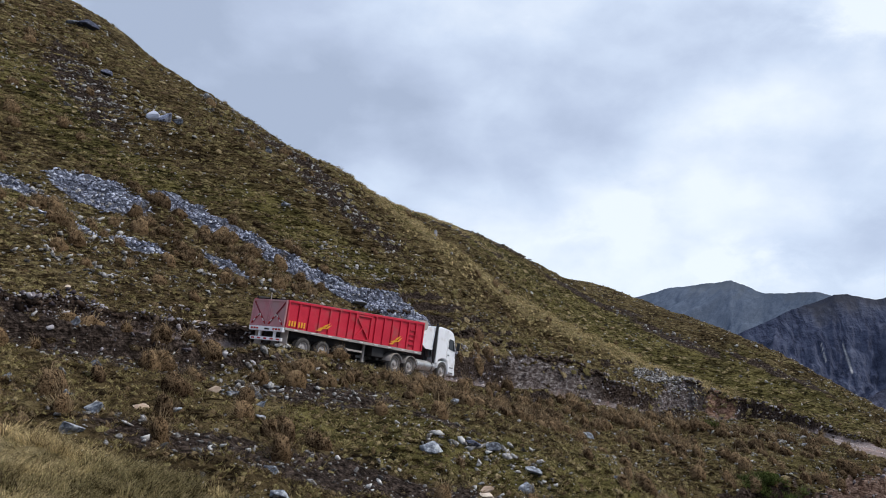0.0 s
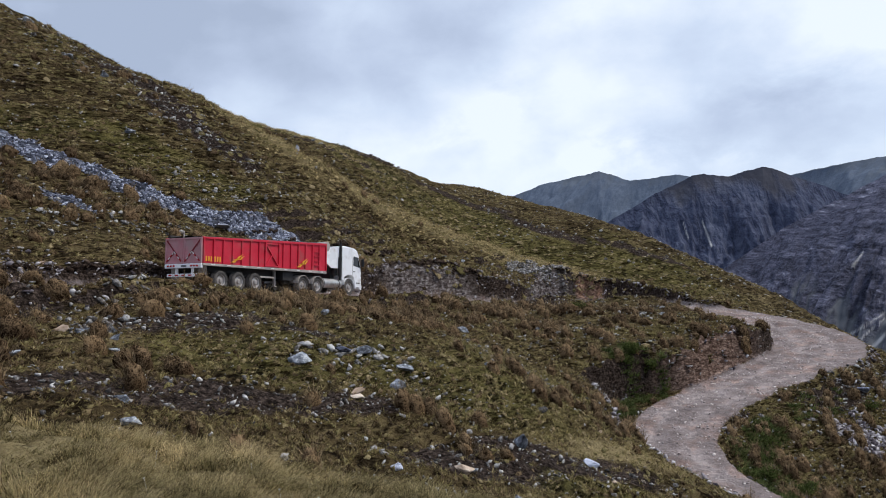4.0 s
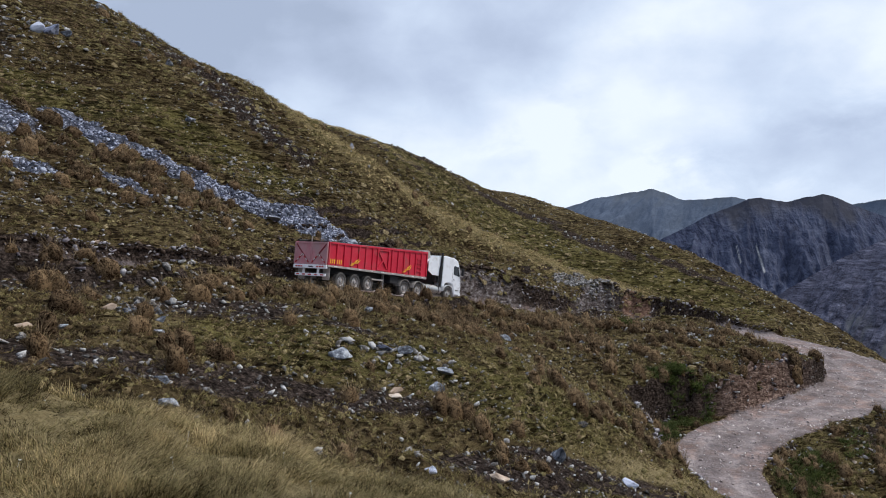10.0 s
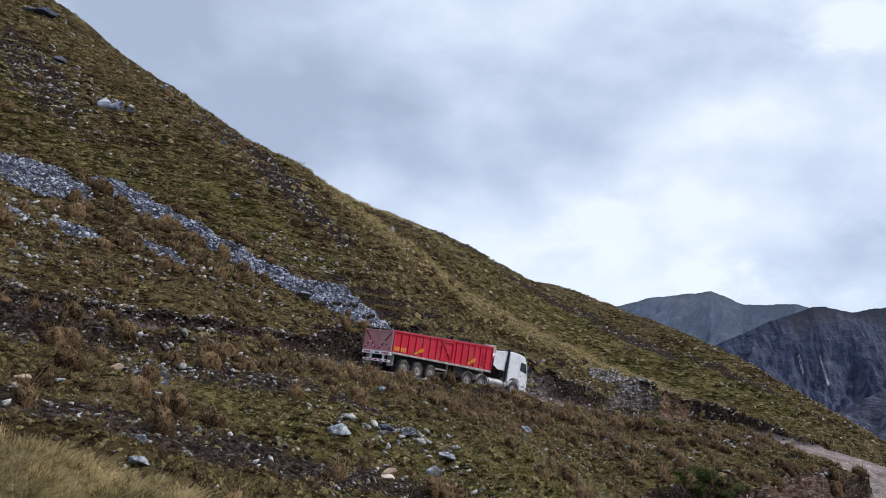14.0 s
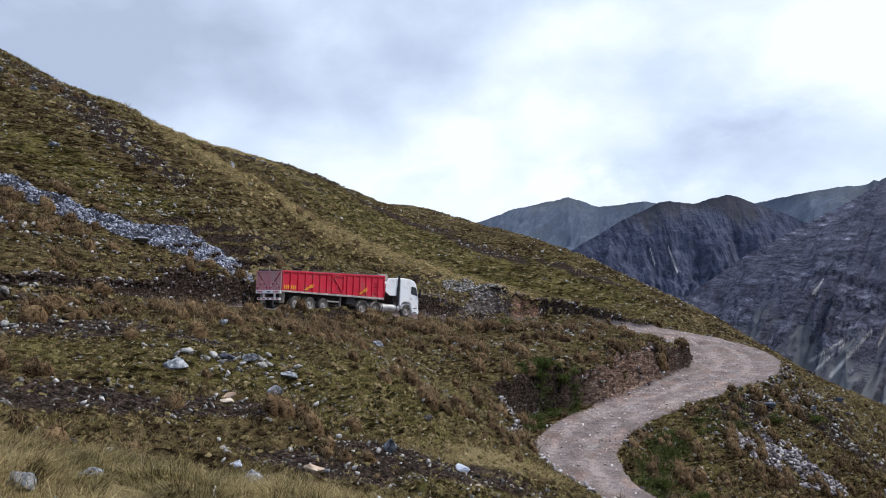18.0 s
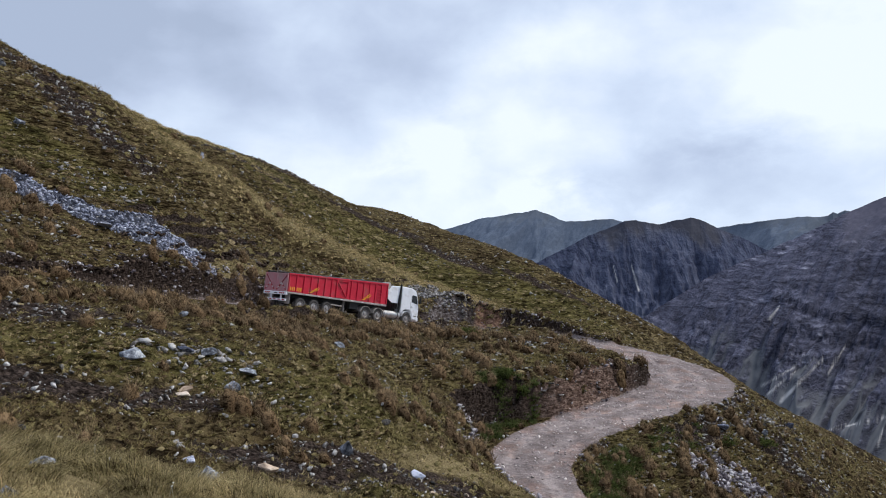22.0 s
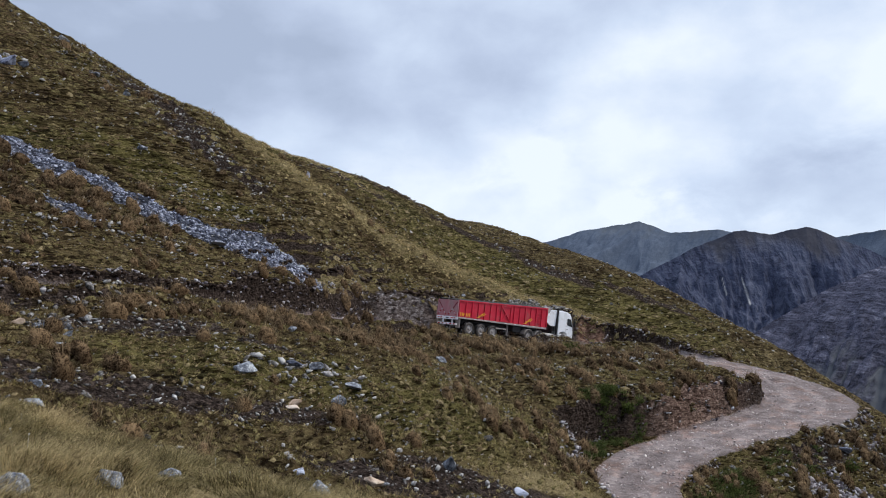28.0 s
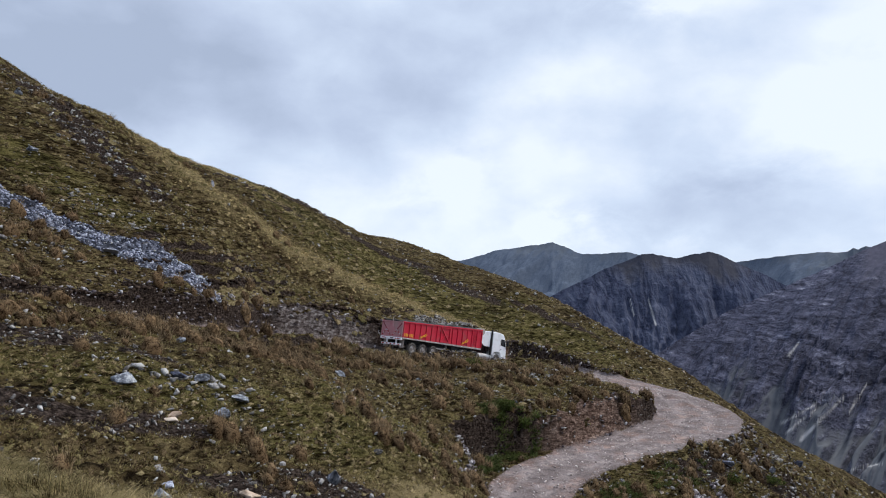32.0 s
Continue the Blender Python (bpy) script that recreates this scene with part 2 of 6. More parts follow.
def land(x, y):
    """Height of the ground, with the road cut into it; also how far it is from the road's edge, and on which side."""
    x, y = np.asarray(x, float).ravel(), np.asarray(y, float).ravel()
    reach = np.hypot(x - 4, y)
    z = natural(x, y) + 0.45 * layers(x, y, 9.0, 3) * np.clip(reach / 30, 0.25, 1.6) + 0.16 * layers(x, y, 2.2, 3)
    z = z - 0.85 * np.exp(-((x - 25.0) / 2.4) ** 2 - ((y - 66.5) / 4.5) ** 2)
    along, across = 0.59 * (x + 14) + 0.81 * (y - 37), 0.59 * (y - 37) - 0.81 * (x + 14)
    z = z + 0.5 * np.exp(-(along / 8) ** 2 - ((across - 0.6) / 1.7) ** 2)  # the swell above the rear bank
    near = np.clip((130 - reach) / 60, 0, 1)
    z = z + near * (0.32 * np.clip(np.abs(layers(x, y, 1.1, 2)), 0, 0.5) - 0.11 + 0.05 * layers(x, y, 0.6, 2) + 0.15 * np.sin(6.6 * z + 5 * layers(x, y, 9.0, 3)) * np.clip((y - 40) / 20, 0, 1))  # hummocks, and cattle steps on the hill
    side = np.zeros(len(x))
    away = np.full(len(x), 1e9)
    wobble = 0.75 * layers(x, y, 1.9, 4, 0.65) + 0.35 * rough(x, y, 6.0)
    for first, last in ((BEND, len(ROAD_LINE) - 1), (0, BEND)):
        d, height, run = to_road(x, y, first, last)
        half = HALF_ROAD + 0.8 * np.exp(-((x - 38) / 8) ** 2 - ((y - 55) / 9) ** 2) - 0.25 * np.exp(-((x - 26) / 5) ** 2 - ((y - 44) / 4) ** 2)
        if first == 0:  # fallen earth narrows the road under the bank
            half = half - 0.55 * (d > 0) * np.clip((24 - x) / 4, 0, 1)
        edge = np.abs(d) - half + wobble * np.clip(np.abs(d) / half - 0.5, 0, 1)
        e = np.maximum(edge, 0)
        alcove = np.exp(-((x - 16.2) / 2.6) ** 2 - ((y - 41.6) / 2.0) ** 2)
        verge = np.maximum(e - 1.5 * np.exp(-((x - 18.2) / 2.6) ** 2 - ((y - 44.0) / 2.4) ** 2) - 2.2 * alcove, 0)  # grassy hollow at the foot of the inner bank
        crumble = 0.5 + 0.9 * np.clip(0.5 + layers(x, y, 0.8, 3, 0.7), 0, 1)
        cut = height + verge * (3.1 - 1.7 * np.exp(-((x - 27) / 6) ** 2 - ((y - 48.5) / 4) ** 2)) * (1 + 0.7 * np.exp(-((x - 9.5) / 5.5) ** 2 - ((y - 64) / 5) ** 2)) * (1 + 0.9 * np.clip((-4 - x) / 3, 0, 1)) * crumble + (0.1 + 0.25 * alcove) * e + 0.02
        fill = height - e * 0.85
        z = np.minimum(np.maximum(z, fill), cut)
        if first == 0:
            z = z + (0.34 + 0.26 * np.exp(-((x - 17.5) / 3.2) ** 2) - 0.15 * np.clip((x - 20) / 2, 0, 1) + 0.5 * np.clip((-4 - x) / 3, 0, 1) + 0.15 * np.exp(-((x - 6) / 9) ** 4)) * np.exp(-((edge - 1.05) / 0.5) ** 2) * (d < 0)  # the berm on the valley side
        ruts = 0.05 * rough(x, y, 1.1) + 0.03 * rough(x, y, 0.45) - 0.05 * np.exp(-((np.abs(d) - 1.0) / 0.3) ** 2)
        bed = np.clip(1 - e / 0.4, 0, 1)
        z = z * (1 - bed) + (height + ruts) * bed
        closer = e < away
        side = np.where(closer, np.sign(d), side)
        away = np.minimum(away, np.where(edge > 0, e, 0))
    return z, away, side

# ---- materials ----


def surface(name, colours, scale=3.0, roughness=0.7, metal=0.0, bump=0.2, fine=40.0, coords="Object", island=0.0, spread=(0.3, 0.7), dirt=None, specular=0.35):
    """A material of a few colours mixed by grain at two scales, with relief. island: how far loose pieces differ. dirt: (colour, amount)."""
    m = bpy.data.materials.new(name)
    m.use_nodes = True
    n = Nodes(m.node_tree)
    at = n.coords().outputs[coords]
    low, high = n.grain(at, scale, 5.0), n.grain(at, fine, 3.0)
    blend = n.maths("ADD", n.maths("MULTIPLY", low, 0.7), n.maths("MULTIPLY", high, 0.3))
    if island:
        one = n.add("ShaderNodeNewGeometry").outputs["Random Per Island"]
        two = n.add("ShaderNodeObjectInfo").outputs["Random"]
        shift = n.maths("SUBTRACT", n.maths("FRACT", n.maths("ADD", one, two)), 0.5)
        blend = n.maths("ADD", blend, n.maths("MULTIPLY", shift, island))
    k = len(colours) - 1
    colour = n.ramp(blend, [(spread[0] + (spread[1] - spread[0]) * i / max(k, 1), c) for i, c in enumerate(colours)])
    if dirt:
        mask = n.step(n.maths("ADD", n.grain(at, 1.3, 6.0), n.maths("MULTIPLY", high, 0.25)), 0.75 - dirt[1] * 0.4, 0.95 - dirt[1] * 0.3)
        colour = n.mix(mask, colour, dirt[0])
    shader = n.add("ShaderNodeBsdfPrincipled", {"Base Color": colour, "Metallic": metal, "Specular IOR Level": specular})
    rough_node = n.add("ShaderNodeMapRange", {"Value": low, "From Min": 0.3, "From Max": 0.7, "To Min": max(roughness - 0.1, 0.02), "To Max": min(roughness + 0.1, 1.0)})
    n.tree.links.new(rough_node.outputs[0], shader.inputs["Roughness"])
    if bump:
        relief = n.add("ShaderNodeBump", {"Strength": bump, "Distance": 0.03, "Height": high})
        n.tree.links.new(relief.outputs[0], shader.inputs["Normal"])
    n.add("ShaderNodeOutputMaterial", {"Surface": shader.outputs[0]})
    return m


def ground_material():
    m = bpy.data.materials.new("hillside")
    m.use_nodes = True
    n = Nodes(m.node_tree)
    at = n.coords().outputs["Object"]
    huge, big, mid, fine = n.grain(at, 0.045, 4.0), n.grain(at, 0.25, 5.0, 0.6), n.grain(at, 1.6, 5.0, 0.6), n.grain(at, 9.0, 4.0, 0.65)
    mixed = n.maths("ADD", n.maths("MULTIPLY", big, 0.45), n.maths("ADD", n.maths("MULTIPLY", mid, 0.35), n.maths("MULTIPLY", fine, 0.2)))
    turf = n.ramp(mixed, [(0.38, (0.038, 0.026, 0.014)), (0.46, (0.090, 0.064, 0.030)), (0.53, (0.143, 0.107, 0.050)), (0.62, (0.235, 0.180, 0.092))])
    olive = n.ramp(mixed, [(0.38, (0.048, 0.042, 0.018)), (0.50, (0.121, 0.103, 0.036)), (0.62, (0.205, 0.168, 0.064))])
    colour = n.mix(n.step(n.maths("ADD", n.maths("MULTIPLY", huge, 0.5), n.maths("MULTIPLY", n.attribute("lush"), 0.5)), 0.36, 0.62), turf, olive)
    dry = n.ramp(fine, [(0.3, (0.190, 0.145, 0.070)), (0.7, (0.34, 0.270, 0.140))])
    colour = n.mix(n.step(n.maths("ADD", n.attribute("dry"), n.maths("MULTIPLY", n.maths("SUBTRACT", mid, 0.5), 0.6)), 0.35, 0.8), colour, dry)
    # grass in small steps along the contour, dark peat and painted shade between
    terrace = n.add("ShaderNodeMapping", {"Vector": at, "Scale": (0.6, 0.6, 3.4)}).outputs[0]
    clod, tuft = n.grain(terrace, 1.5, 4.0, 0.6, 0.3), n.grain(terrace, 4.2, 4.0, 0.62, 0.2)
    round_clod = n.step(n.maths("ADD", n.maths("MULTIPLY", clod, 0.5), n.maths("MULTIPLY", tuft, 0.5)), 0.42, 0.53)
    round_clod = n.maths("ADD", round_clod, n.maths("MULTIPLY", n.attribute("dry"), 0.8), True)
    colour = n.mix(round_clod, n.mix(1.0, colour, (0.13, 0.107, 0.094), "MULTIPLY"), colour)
    # bare brown earth
    earth = n.ramp(n.grain(at, 6.0, 6.0, 0.7), [(0.38, (0.013, 0.009, 0.007)), (0.50, (0.050, 0.036, 0.029)), (0.64, (0.140, 0.104, 0.084))])
    bare = n.step(n.maths("ADD", n.attribute("soil"), n.maths("MULTIPLY", n.maths("SUBTRACT", mid, 0.5), 0.9)), 0.4, 0.62)
    strata = n.add("ShaderNodeTexNoise", {"Vector": n.add("ShaderNodeMapping", {"Vector": at, "Scale": (1.0, 1.0, 1.8)}).outputs[0], "Scale": 2.6, "Detail": 6.0, "Roughness": 0.7}).outputs[0]
    rock = n.ramp(strata, [(0.36, (0.050, 0.038, 0.034)), (0.46, (0.130, 0.103, 0.094)), (0.54, (0.230, 0.195, 0.182)), (0.64, (0.42, 0.385, 0.365))])
    earth = n.mix(n.step(n.attribute("pale"), 0.15, 0.6), earth, rock)
    earth = n.mix(n.step(n.attribute("orange"), 0.2, 0.7), earth, n.mix(1.0, rock, (1.35, 0.95, 0.70), "MULTIPLY"))
    colour = n.mix(bare, colour, earth)
    stone = n.ramp(n.add("ShaderNodeTexVoronoi", {"Vector": at, "Scale": 3.2}).outputs["Color"], [(0.2, (0.045, 0.048, 0.062)), (0.5, (0.12, 0.128, 0.160)), (0.8, (0.22, 0.232, 0.285))])
    colour = n.mix(n.step(n.maths("ADD", n.attribute("scree"), n.maths("MULTIPLY", n.maths("SUBTRACT", mid, 0.5), 0.8)), 0.4, 0.6), colour, stone)
    gravel_grain = n.maths("ADD", n.maths("MULTIPLY", n.grain(at, 0.8, 6.0, 0.65), 0.6), n.maths("MULTIPLY", n.grain(at, 9.0, 4.0, 0.7), 0.4))
    gravel = n.ramp(gravel_grain, [(0.34, (0.098, 0.076, 0.070)), (0.45, (0.172, 0.140, 0.131)), (0.55, (0.240, 0.198, 0.187)), (0.66, (0.38, 0.330, 0.316))])
    gravel = n.mix(n.maths("MULTIPLY", n.attribute("track"), n.step(n.grain(at, 0.9, 4.0, 0.6), 0.38, 0.6)), gravel, n.ramp(n.grain(at, 5.0, 4.0), [(0.3, (0.285, 0.234, 0.215)), (0.7, (0.390, 0.334, 0.312))]))
    gravel = n.mix(n.maths("MULTIPLY", n.step(n.grain(at, 0.55, 4.0, 0.6), 0.5, 0.62), 0.7), gravel, n.mix(1.0, gravel, (1.12, 0.93, 0.82), "MULTIPLY"))
    gravel = n.mix(n.maths("MULTIPLY", n.step(n.grain(at, 2.3, 5.0, 0.65), 0.47, 0.38), 0.6), gravel, (0.135, 0.115, 0.112))
    colour = n.mix(n.step(n.maths("ADD", n.attribute("road"), n.maths("MULTIPLY", n.maths("SUBTRACT", fine, 0.5), 0.5)), 0.4, 0.6), colour, gravel)
    relief = n.add("ShaderNodeBump", {"Strength": n.maths("SUBTRACT", 1.0, n.maths("MULTIPLY", n.attribute("road"), 0.6)), "Distance": 0.32, "Height": n.maths("ADD", n.maths("MULTIPLY", round_clod, 0.8), n.maths("ADD", mid, n.maths("MULTIPLY", fine, 0.8)))})
    shader = n.add("ShaderNodeBsdfPrincipled", {"Base Color": colour, "Roughness": 0.95, "Normal": relief.outputs[0], "Specular IOR Level": 0.02})
    n.add("ShaderNodeOutputMaterial", {"Surface": shader.outputs[0]})
    return m


def mountain_material(name, rocks, top, foot, lower, upper, slant=0.5, streak=0.6, beds=0.0, relief_depth=0.9):
    """Smooth slopes below the height lower and above upper, gullied crags between."""
    m = bpy.data.materials.new(name)
    m.use_nodes = True
    n = Nodes(m.node_tree)
    at = n.coords().outputs["Object"]
    big, mid, fine = n.grain(at, 0.008, 6.0, 0.6), n.grain(at, 0.03, 5.0, 0.6), n.grain(at, 0.075, 4.0, 0.6)
    run, fall = n.attribute("run"), n.attribute("fall")
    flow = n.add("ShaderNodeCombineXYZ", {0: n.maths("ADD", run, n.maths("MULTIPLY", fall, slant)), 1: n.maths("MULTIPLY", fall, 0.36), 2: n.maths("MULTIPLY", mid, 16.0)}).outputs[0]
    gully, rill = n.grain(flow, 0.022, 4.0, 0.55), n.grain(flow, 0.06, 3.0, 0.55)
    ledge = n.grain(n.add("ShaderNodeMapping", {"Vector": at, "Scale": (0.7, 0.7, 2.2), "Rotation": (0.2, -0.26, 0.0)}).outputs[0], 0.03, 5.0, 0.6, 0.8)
    # shade in the creases goes into the rock colour as well as the bump
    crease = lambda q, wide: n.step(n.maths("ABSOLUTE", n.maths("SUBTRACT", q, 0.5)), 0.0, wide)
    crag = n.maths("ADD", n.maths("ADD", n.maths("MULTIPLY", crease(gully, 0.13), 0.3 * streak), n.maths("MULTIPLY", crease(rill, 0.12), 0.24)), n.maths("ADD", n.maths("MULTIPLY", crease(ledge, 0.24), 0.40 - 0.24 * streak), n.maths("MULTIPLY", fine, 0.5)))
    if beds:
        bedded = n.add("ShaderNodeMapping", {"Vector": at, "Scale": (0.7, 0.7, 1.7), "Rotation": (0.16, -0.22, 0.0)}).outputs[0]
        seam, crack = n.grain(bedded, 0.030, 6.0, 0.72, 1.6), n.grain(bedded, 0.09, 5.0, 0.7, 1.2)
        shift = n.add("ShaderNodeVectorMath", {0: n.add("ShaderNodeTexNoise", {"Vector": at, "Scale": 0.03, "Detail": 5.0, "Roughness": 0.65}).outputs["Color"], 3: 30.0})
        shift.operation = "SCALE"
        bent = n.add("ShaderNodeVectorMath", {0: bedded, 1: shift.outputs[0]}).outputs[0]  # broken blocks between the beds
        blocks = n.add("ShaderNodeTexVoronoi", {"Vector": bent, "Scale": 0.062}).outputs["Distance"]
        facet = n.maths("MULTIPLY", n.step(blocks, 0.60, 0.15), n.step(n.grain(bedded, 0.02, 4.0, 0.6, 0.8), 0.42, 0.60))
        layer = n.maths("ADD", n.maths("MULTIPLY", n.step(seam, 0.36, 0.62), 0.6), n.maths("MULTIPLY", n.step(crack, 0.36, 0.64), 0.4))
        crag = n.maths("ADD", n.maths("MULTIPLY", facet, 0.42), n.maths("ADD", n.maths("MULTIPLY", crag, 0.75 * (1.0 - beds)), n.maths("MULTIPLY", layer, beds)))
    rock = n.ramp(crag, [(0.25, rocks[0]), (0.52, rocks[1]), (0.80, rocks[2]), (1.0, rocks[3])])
    soft = n.maths("ADD", n.maths("MULTIPLY", gully, 0.35), n.maths("ADD", n.maths("MULTIPLY", rill, 0.2), n.maths("MULTIPLY", fine, 0.45)))
    summit = n.ramp(soft, [(0.36, top[0]), (0.64, top[1])])
    meadow = n.ramp(soft, [(0.36, foot[0]), (0.64, foot[1])])
    height = n.add("ShaderNodeSeparateXYZ", {"Vector": at}).outputs[2]
    shifted = n.maths("ADD", height, n.maths("ADD", n.maths("MULTIPLY", n.maths("SUBTRACT", big, 0.5), 170.0), n.maths("MULTIPLY", n.maths("SUBTRACT", gully, 0.5), 150.0)))
    upright = n.add("ShaderNodeSeparateXYZ", {"Vector": n.add("ShaderNodeNewGeometry").outputs["Normal"]}).outputs[2]
    bare = n.maths("MULTIPLY", n.step(shifted, lower - 14, lower + 14), n.step(shifted, upper + 26, upper - 26))
    bare = n.maths("ADD", bare, n.maths("MULTIPLY", n.step(upright, 0.6, 0.4), 0.7), True)
    colour = n.mix(bare, n.mix(n.step(shifted, lower - 20, upper + 20), meadow, summit), rock)
    pale = n.maths("MULTIPLY", n.attribute("scar"), n.step(n.maths("ADD", rill, n.maths("MULTIPLY", fine, 0.4)), 0.40, 0.72))
    colour = n.mix(pale, colour, (0.40, 0.39, 0.38))
    relief = n.add("ShaderNodeBump", {"Strength": relief_depth, "Distance": 7.0, "Height": n.maths("ADD", n.maths("MULTIPLY", bare, crag), n.maths("MULTIPLY", soft, 0.25))})
    shader = n.add("ShaderNodeBsdfPrincipled", {"Base Color": colour, "Roughness": 0.95, "Normal": relief.outputs[0], "Specular IOR Level": 0.1})
    n.add("ShaderNodeOutputMaterial", {"Surface": shader.outputs[0]})
    return m


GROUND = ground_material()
DARK_RED = surface("dark_red_paint", [(0.16, 0.018, 0.026), (0.24, 0.030, 0.040)], 3.0, 0.55, bump=0.05)
RED = surface("red_paint", [(0.44, 0.012, 0.030), (0.58, 0.020, 0.046), (0.64, 0.036, 0.066)], 1.2, 0.45, bump=0.06, dirt=((0.34, 0.10, 0.09), 0.25))
PALE_RED = surface("faded_red_paint", [(0.44, 0.155, 0.18), (0.52, 0.21, 0.235), (0.56, 0.27, 0.29)], 2.0, 0.6, bump=0.1, dirt=((0.40, 0.25, 0.25), 0.6))
WHITE = surface("white_paint", [(0.84, 0.85, 0.87), (0.90, 0.905, 0.92)], 1.0, 0.32, bump=0.02, dirt=((0.60, 0.57, 0.54), 0.15), specular=0.5)
GREY = surface("dusty_grey_steel", [(0.22, 0.21, 0.20), (0.36, 0.34, 0.32)], 4.0, 0.55, bump=0.15, dirt=((0.42, 0.37, 0.33), 0.6))
DARK = surface("dark_chassis_steel", [(0.012, 0.012, 0.013), (0.035, 0.033, 0.032)], 5.0, 0.6, bump=0.1, dirt=((0.16, 0.13, 0.11), 0.15))
RUBBER = surface("dusty_tyre_rubber", [(0.035, 0.033, 0.031), (0.085, 0.078, 0.072)], 6.0, 0.85, bump=0.2, dirt=((0.22, 0.19, 0.17), 0.3))
RIM = surface("worn_grey_rim", [(0.42, 0.40, 0.385), (0.60, 0.57, 0.55)], 9.0, 0.6, bump=0.1, dirt=((0.46, 0.41, 0.37), 0.6))
METAL = surface("polished_tank_metal", [(0.55, 0.55, 0.55), (0.68, 0.68, 0.68)], 4.0, 0.38, metal=0.85, bump=0.03, dirt=((0.40, 0.36, 0.32), 0.5))
YELLOW = surface("yellow_marking", [(0.74, 0.34, 0.025), (0.82, 0.42, 0.04)], 8.0, 0.5, bump=0.0)
GLASS = surface("dark_cab_glass", [(0.012, 0.015, 0.018), (0.02, 0.024, 0.028)], 2.0, 0.08, bump=0.0, specular=0.8)
ORE = surface("dark_ore_load", [(0.02, 0.018, 0.017), (0.05, 0.045, 0.042)], 5.0, 0.95, bump=0.6)
REFLECT = surface("reflective_red_white_tape", [(0.65, 0.62, 0.60), (0.75, 0.72, 0.70)], 8.0, 0.4, bump=0.0)
LAMP_RED = surface("red_lamp_lens", [(0.35, 0.01, 0.01), (0.5, 0.02, 0.02)], 8.0, 0.2, bump=0.0)

# ---- ground ----


def big_mesh(name, verts, faces, material, smooth=False):
    """A mesh from arrays; all the faces have the same number of corners."""
    verts, faces = np.asarray(verts, np.float32), np.asarray(faces, np.int32)
    data = bpy.data.meshes.new(name)
    data.vertices.add(len(verts))
    data.vertices.foreach_set("co", verts.ravel())
    count, corners = faces.shape
    data.loops.add(count * corners)
    data.loops.foreach_set("vertex_index", faces.ravel())
    data.polygons.add(count)
    data.polygons.foreach_set("loop_start", np.arange(0, count * corners, corners, dtype=np.int32))
    data.update(calc_edges=True)
    if smooth:
        data.polygons.foreach_set("use_smooth", np.ones(count, bool))
    data.materials.append(material)
    return new(name, data)


def spaced(start, end, step, far_low, far_high, growth=1.13):
    core = list(np.arange(start, end, step))
    s, q = step, core[-1]
    while q < far_high:
        s *= growth
        q += s
        core.append(q)
    s, q = step, core[0]
    while q > far_low:
        s *= growth
        q -= s
        core.insert(0, q)
    return np.array(core)


def grid_faces(nx, ny):
    i = (np.arange(nx - 1)[:, None] * ny + np.arange(ny - 1)[None]).ravel()
    return np.stack([i, i + ny, i + ny + 1, i + 1], 1)


def scalar(ob, name, values):
    layer = ob.data.attributes.new(name, "FLOAT", "POINT")
    layer.data.foreach_set("value", np.asarray(values, np.float32))


def ellipse(x, y, cx, cy, a, b, turn):
    c, s = math.cos(radians(turn)), math.sin(radians(turn))
    u, v = ((x - cx) * c + (y - cy) * s) / a, (-(x - cx) * s + (y - cy) * c) / b
    return np.clip(1.25 - np.hypot(u, v), 0, 1)


# tongues of loose grey stones: centre, half length, half width, turn
SCREE = [(-24.6, 41.6, 2.2, 1.0, 40), (-22.0, 47.0, 3.0, 2.4, 20), (-17.6, 50.6, 2.4, 1.1, 0), (-14.8, 50.9, 2.8, 0.95, 15), (-11.6, 51.5, 2.8, 0.95, 12), (-9.0, 51.9, 2.4, 1.05, 18), (-6.4, 53.0, 2.4, 1.2, 30), (-3.0, 55.2, 2.8, 1.6, 45),
         (-1.2, 56.4, 1.8, 1.3, 40), (-0.6, 55.2, 1.6, 0.7, 35), (0.6, 55.9, 1.2, 0.5, 45), (40.6, 40.9, 1.2, 0.4, 10), (-13.6, 46.8, 1.6, 0.7, 20), (-17.4, 43.2, 1.6, 0.7, 30), (-20.2, 40.4, 1.6, 0.7, 40)]
# thickly strewn with stones
STONY = [(-21.5, 38.5, 5.0, 3.5, 40), (-17.5, 36.0, 4.0, 1.8, 50), (-23.5, 43.5, 4.0, 2.0, 30), (-9.0, 48.5, 4.0, 1.6, 25), (-7.2, 33.5, 4.0, 1.6, 55), (-15.2, 41.0, 4.0, 2.0, 40), (-12.0, 46.5, 6.0, 2.5, 40), (-19.0, 42.0, 5.0, 4.0, 50), (-7.0, 28.8, 2.0, 1.3, 30), (-8.8, 63.6, 4.5, 1.6, 0), (19.5, 72.4, 5.0, 1.3, 22), (24.0, 74.0, 2.2, 0.9, -20),
         (-6.5, 57.0, 4.0, 2.5, 30), (1.5, 29.5, 3.5, 1.5, 20), (36.0, 45.0, 5.0, 3.0, 10), (42.0, 48.0, 6.0, 3.0, 30), (-26.0, 58.0, 8.0, 3.0, -30), (14.0, 62.0, 5.0, 1.6, 38), (24.5, 56.0, 4.0, 3.0, 0)]
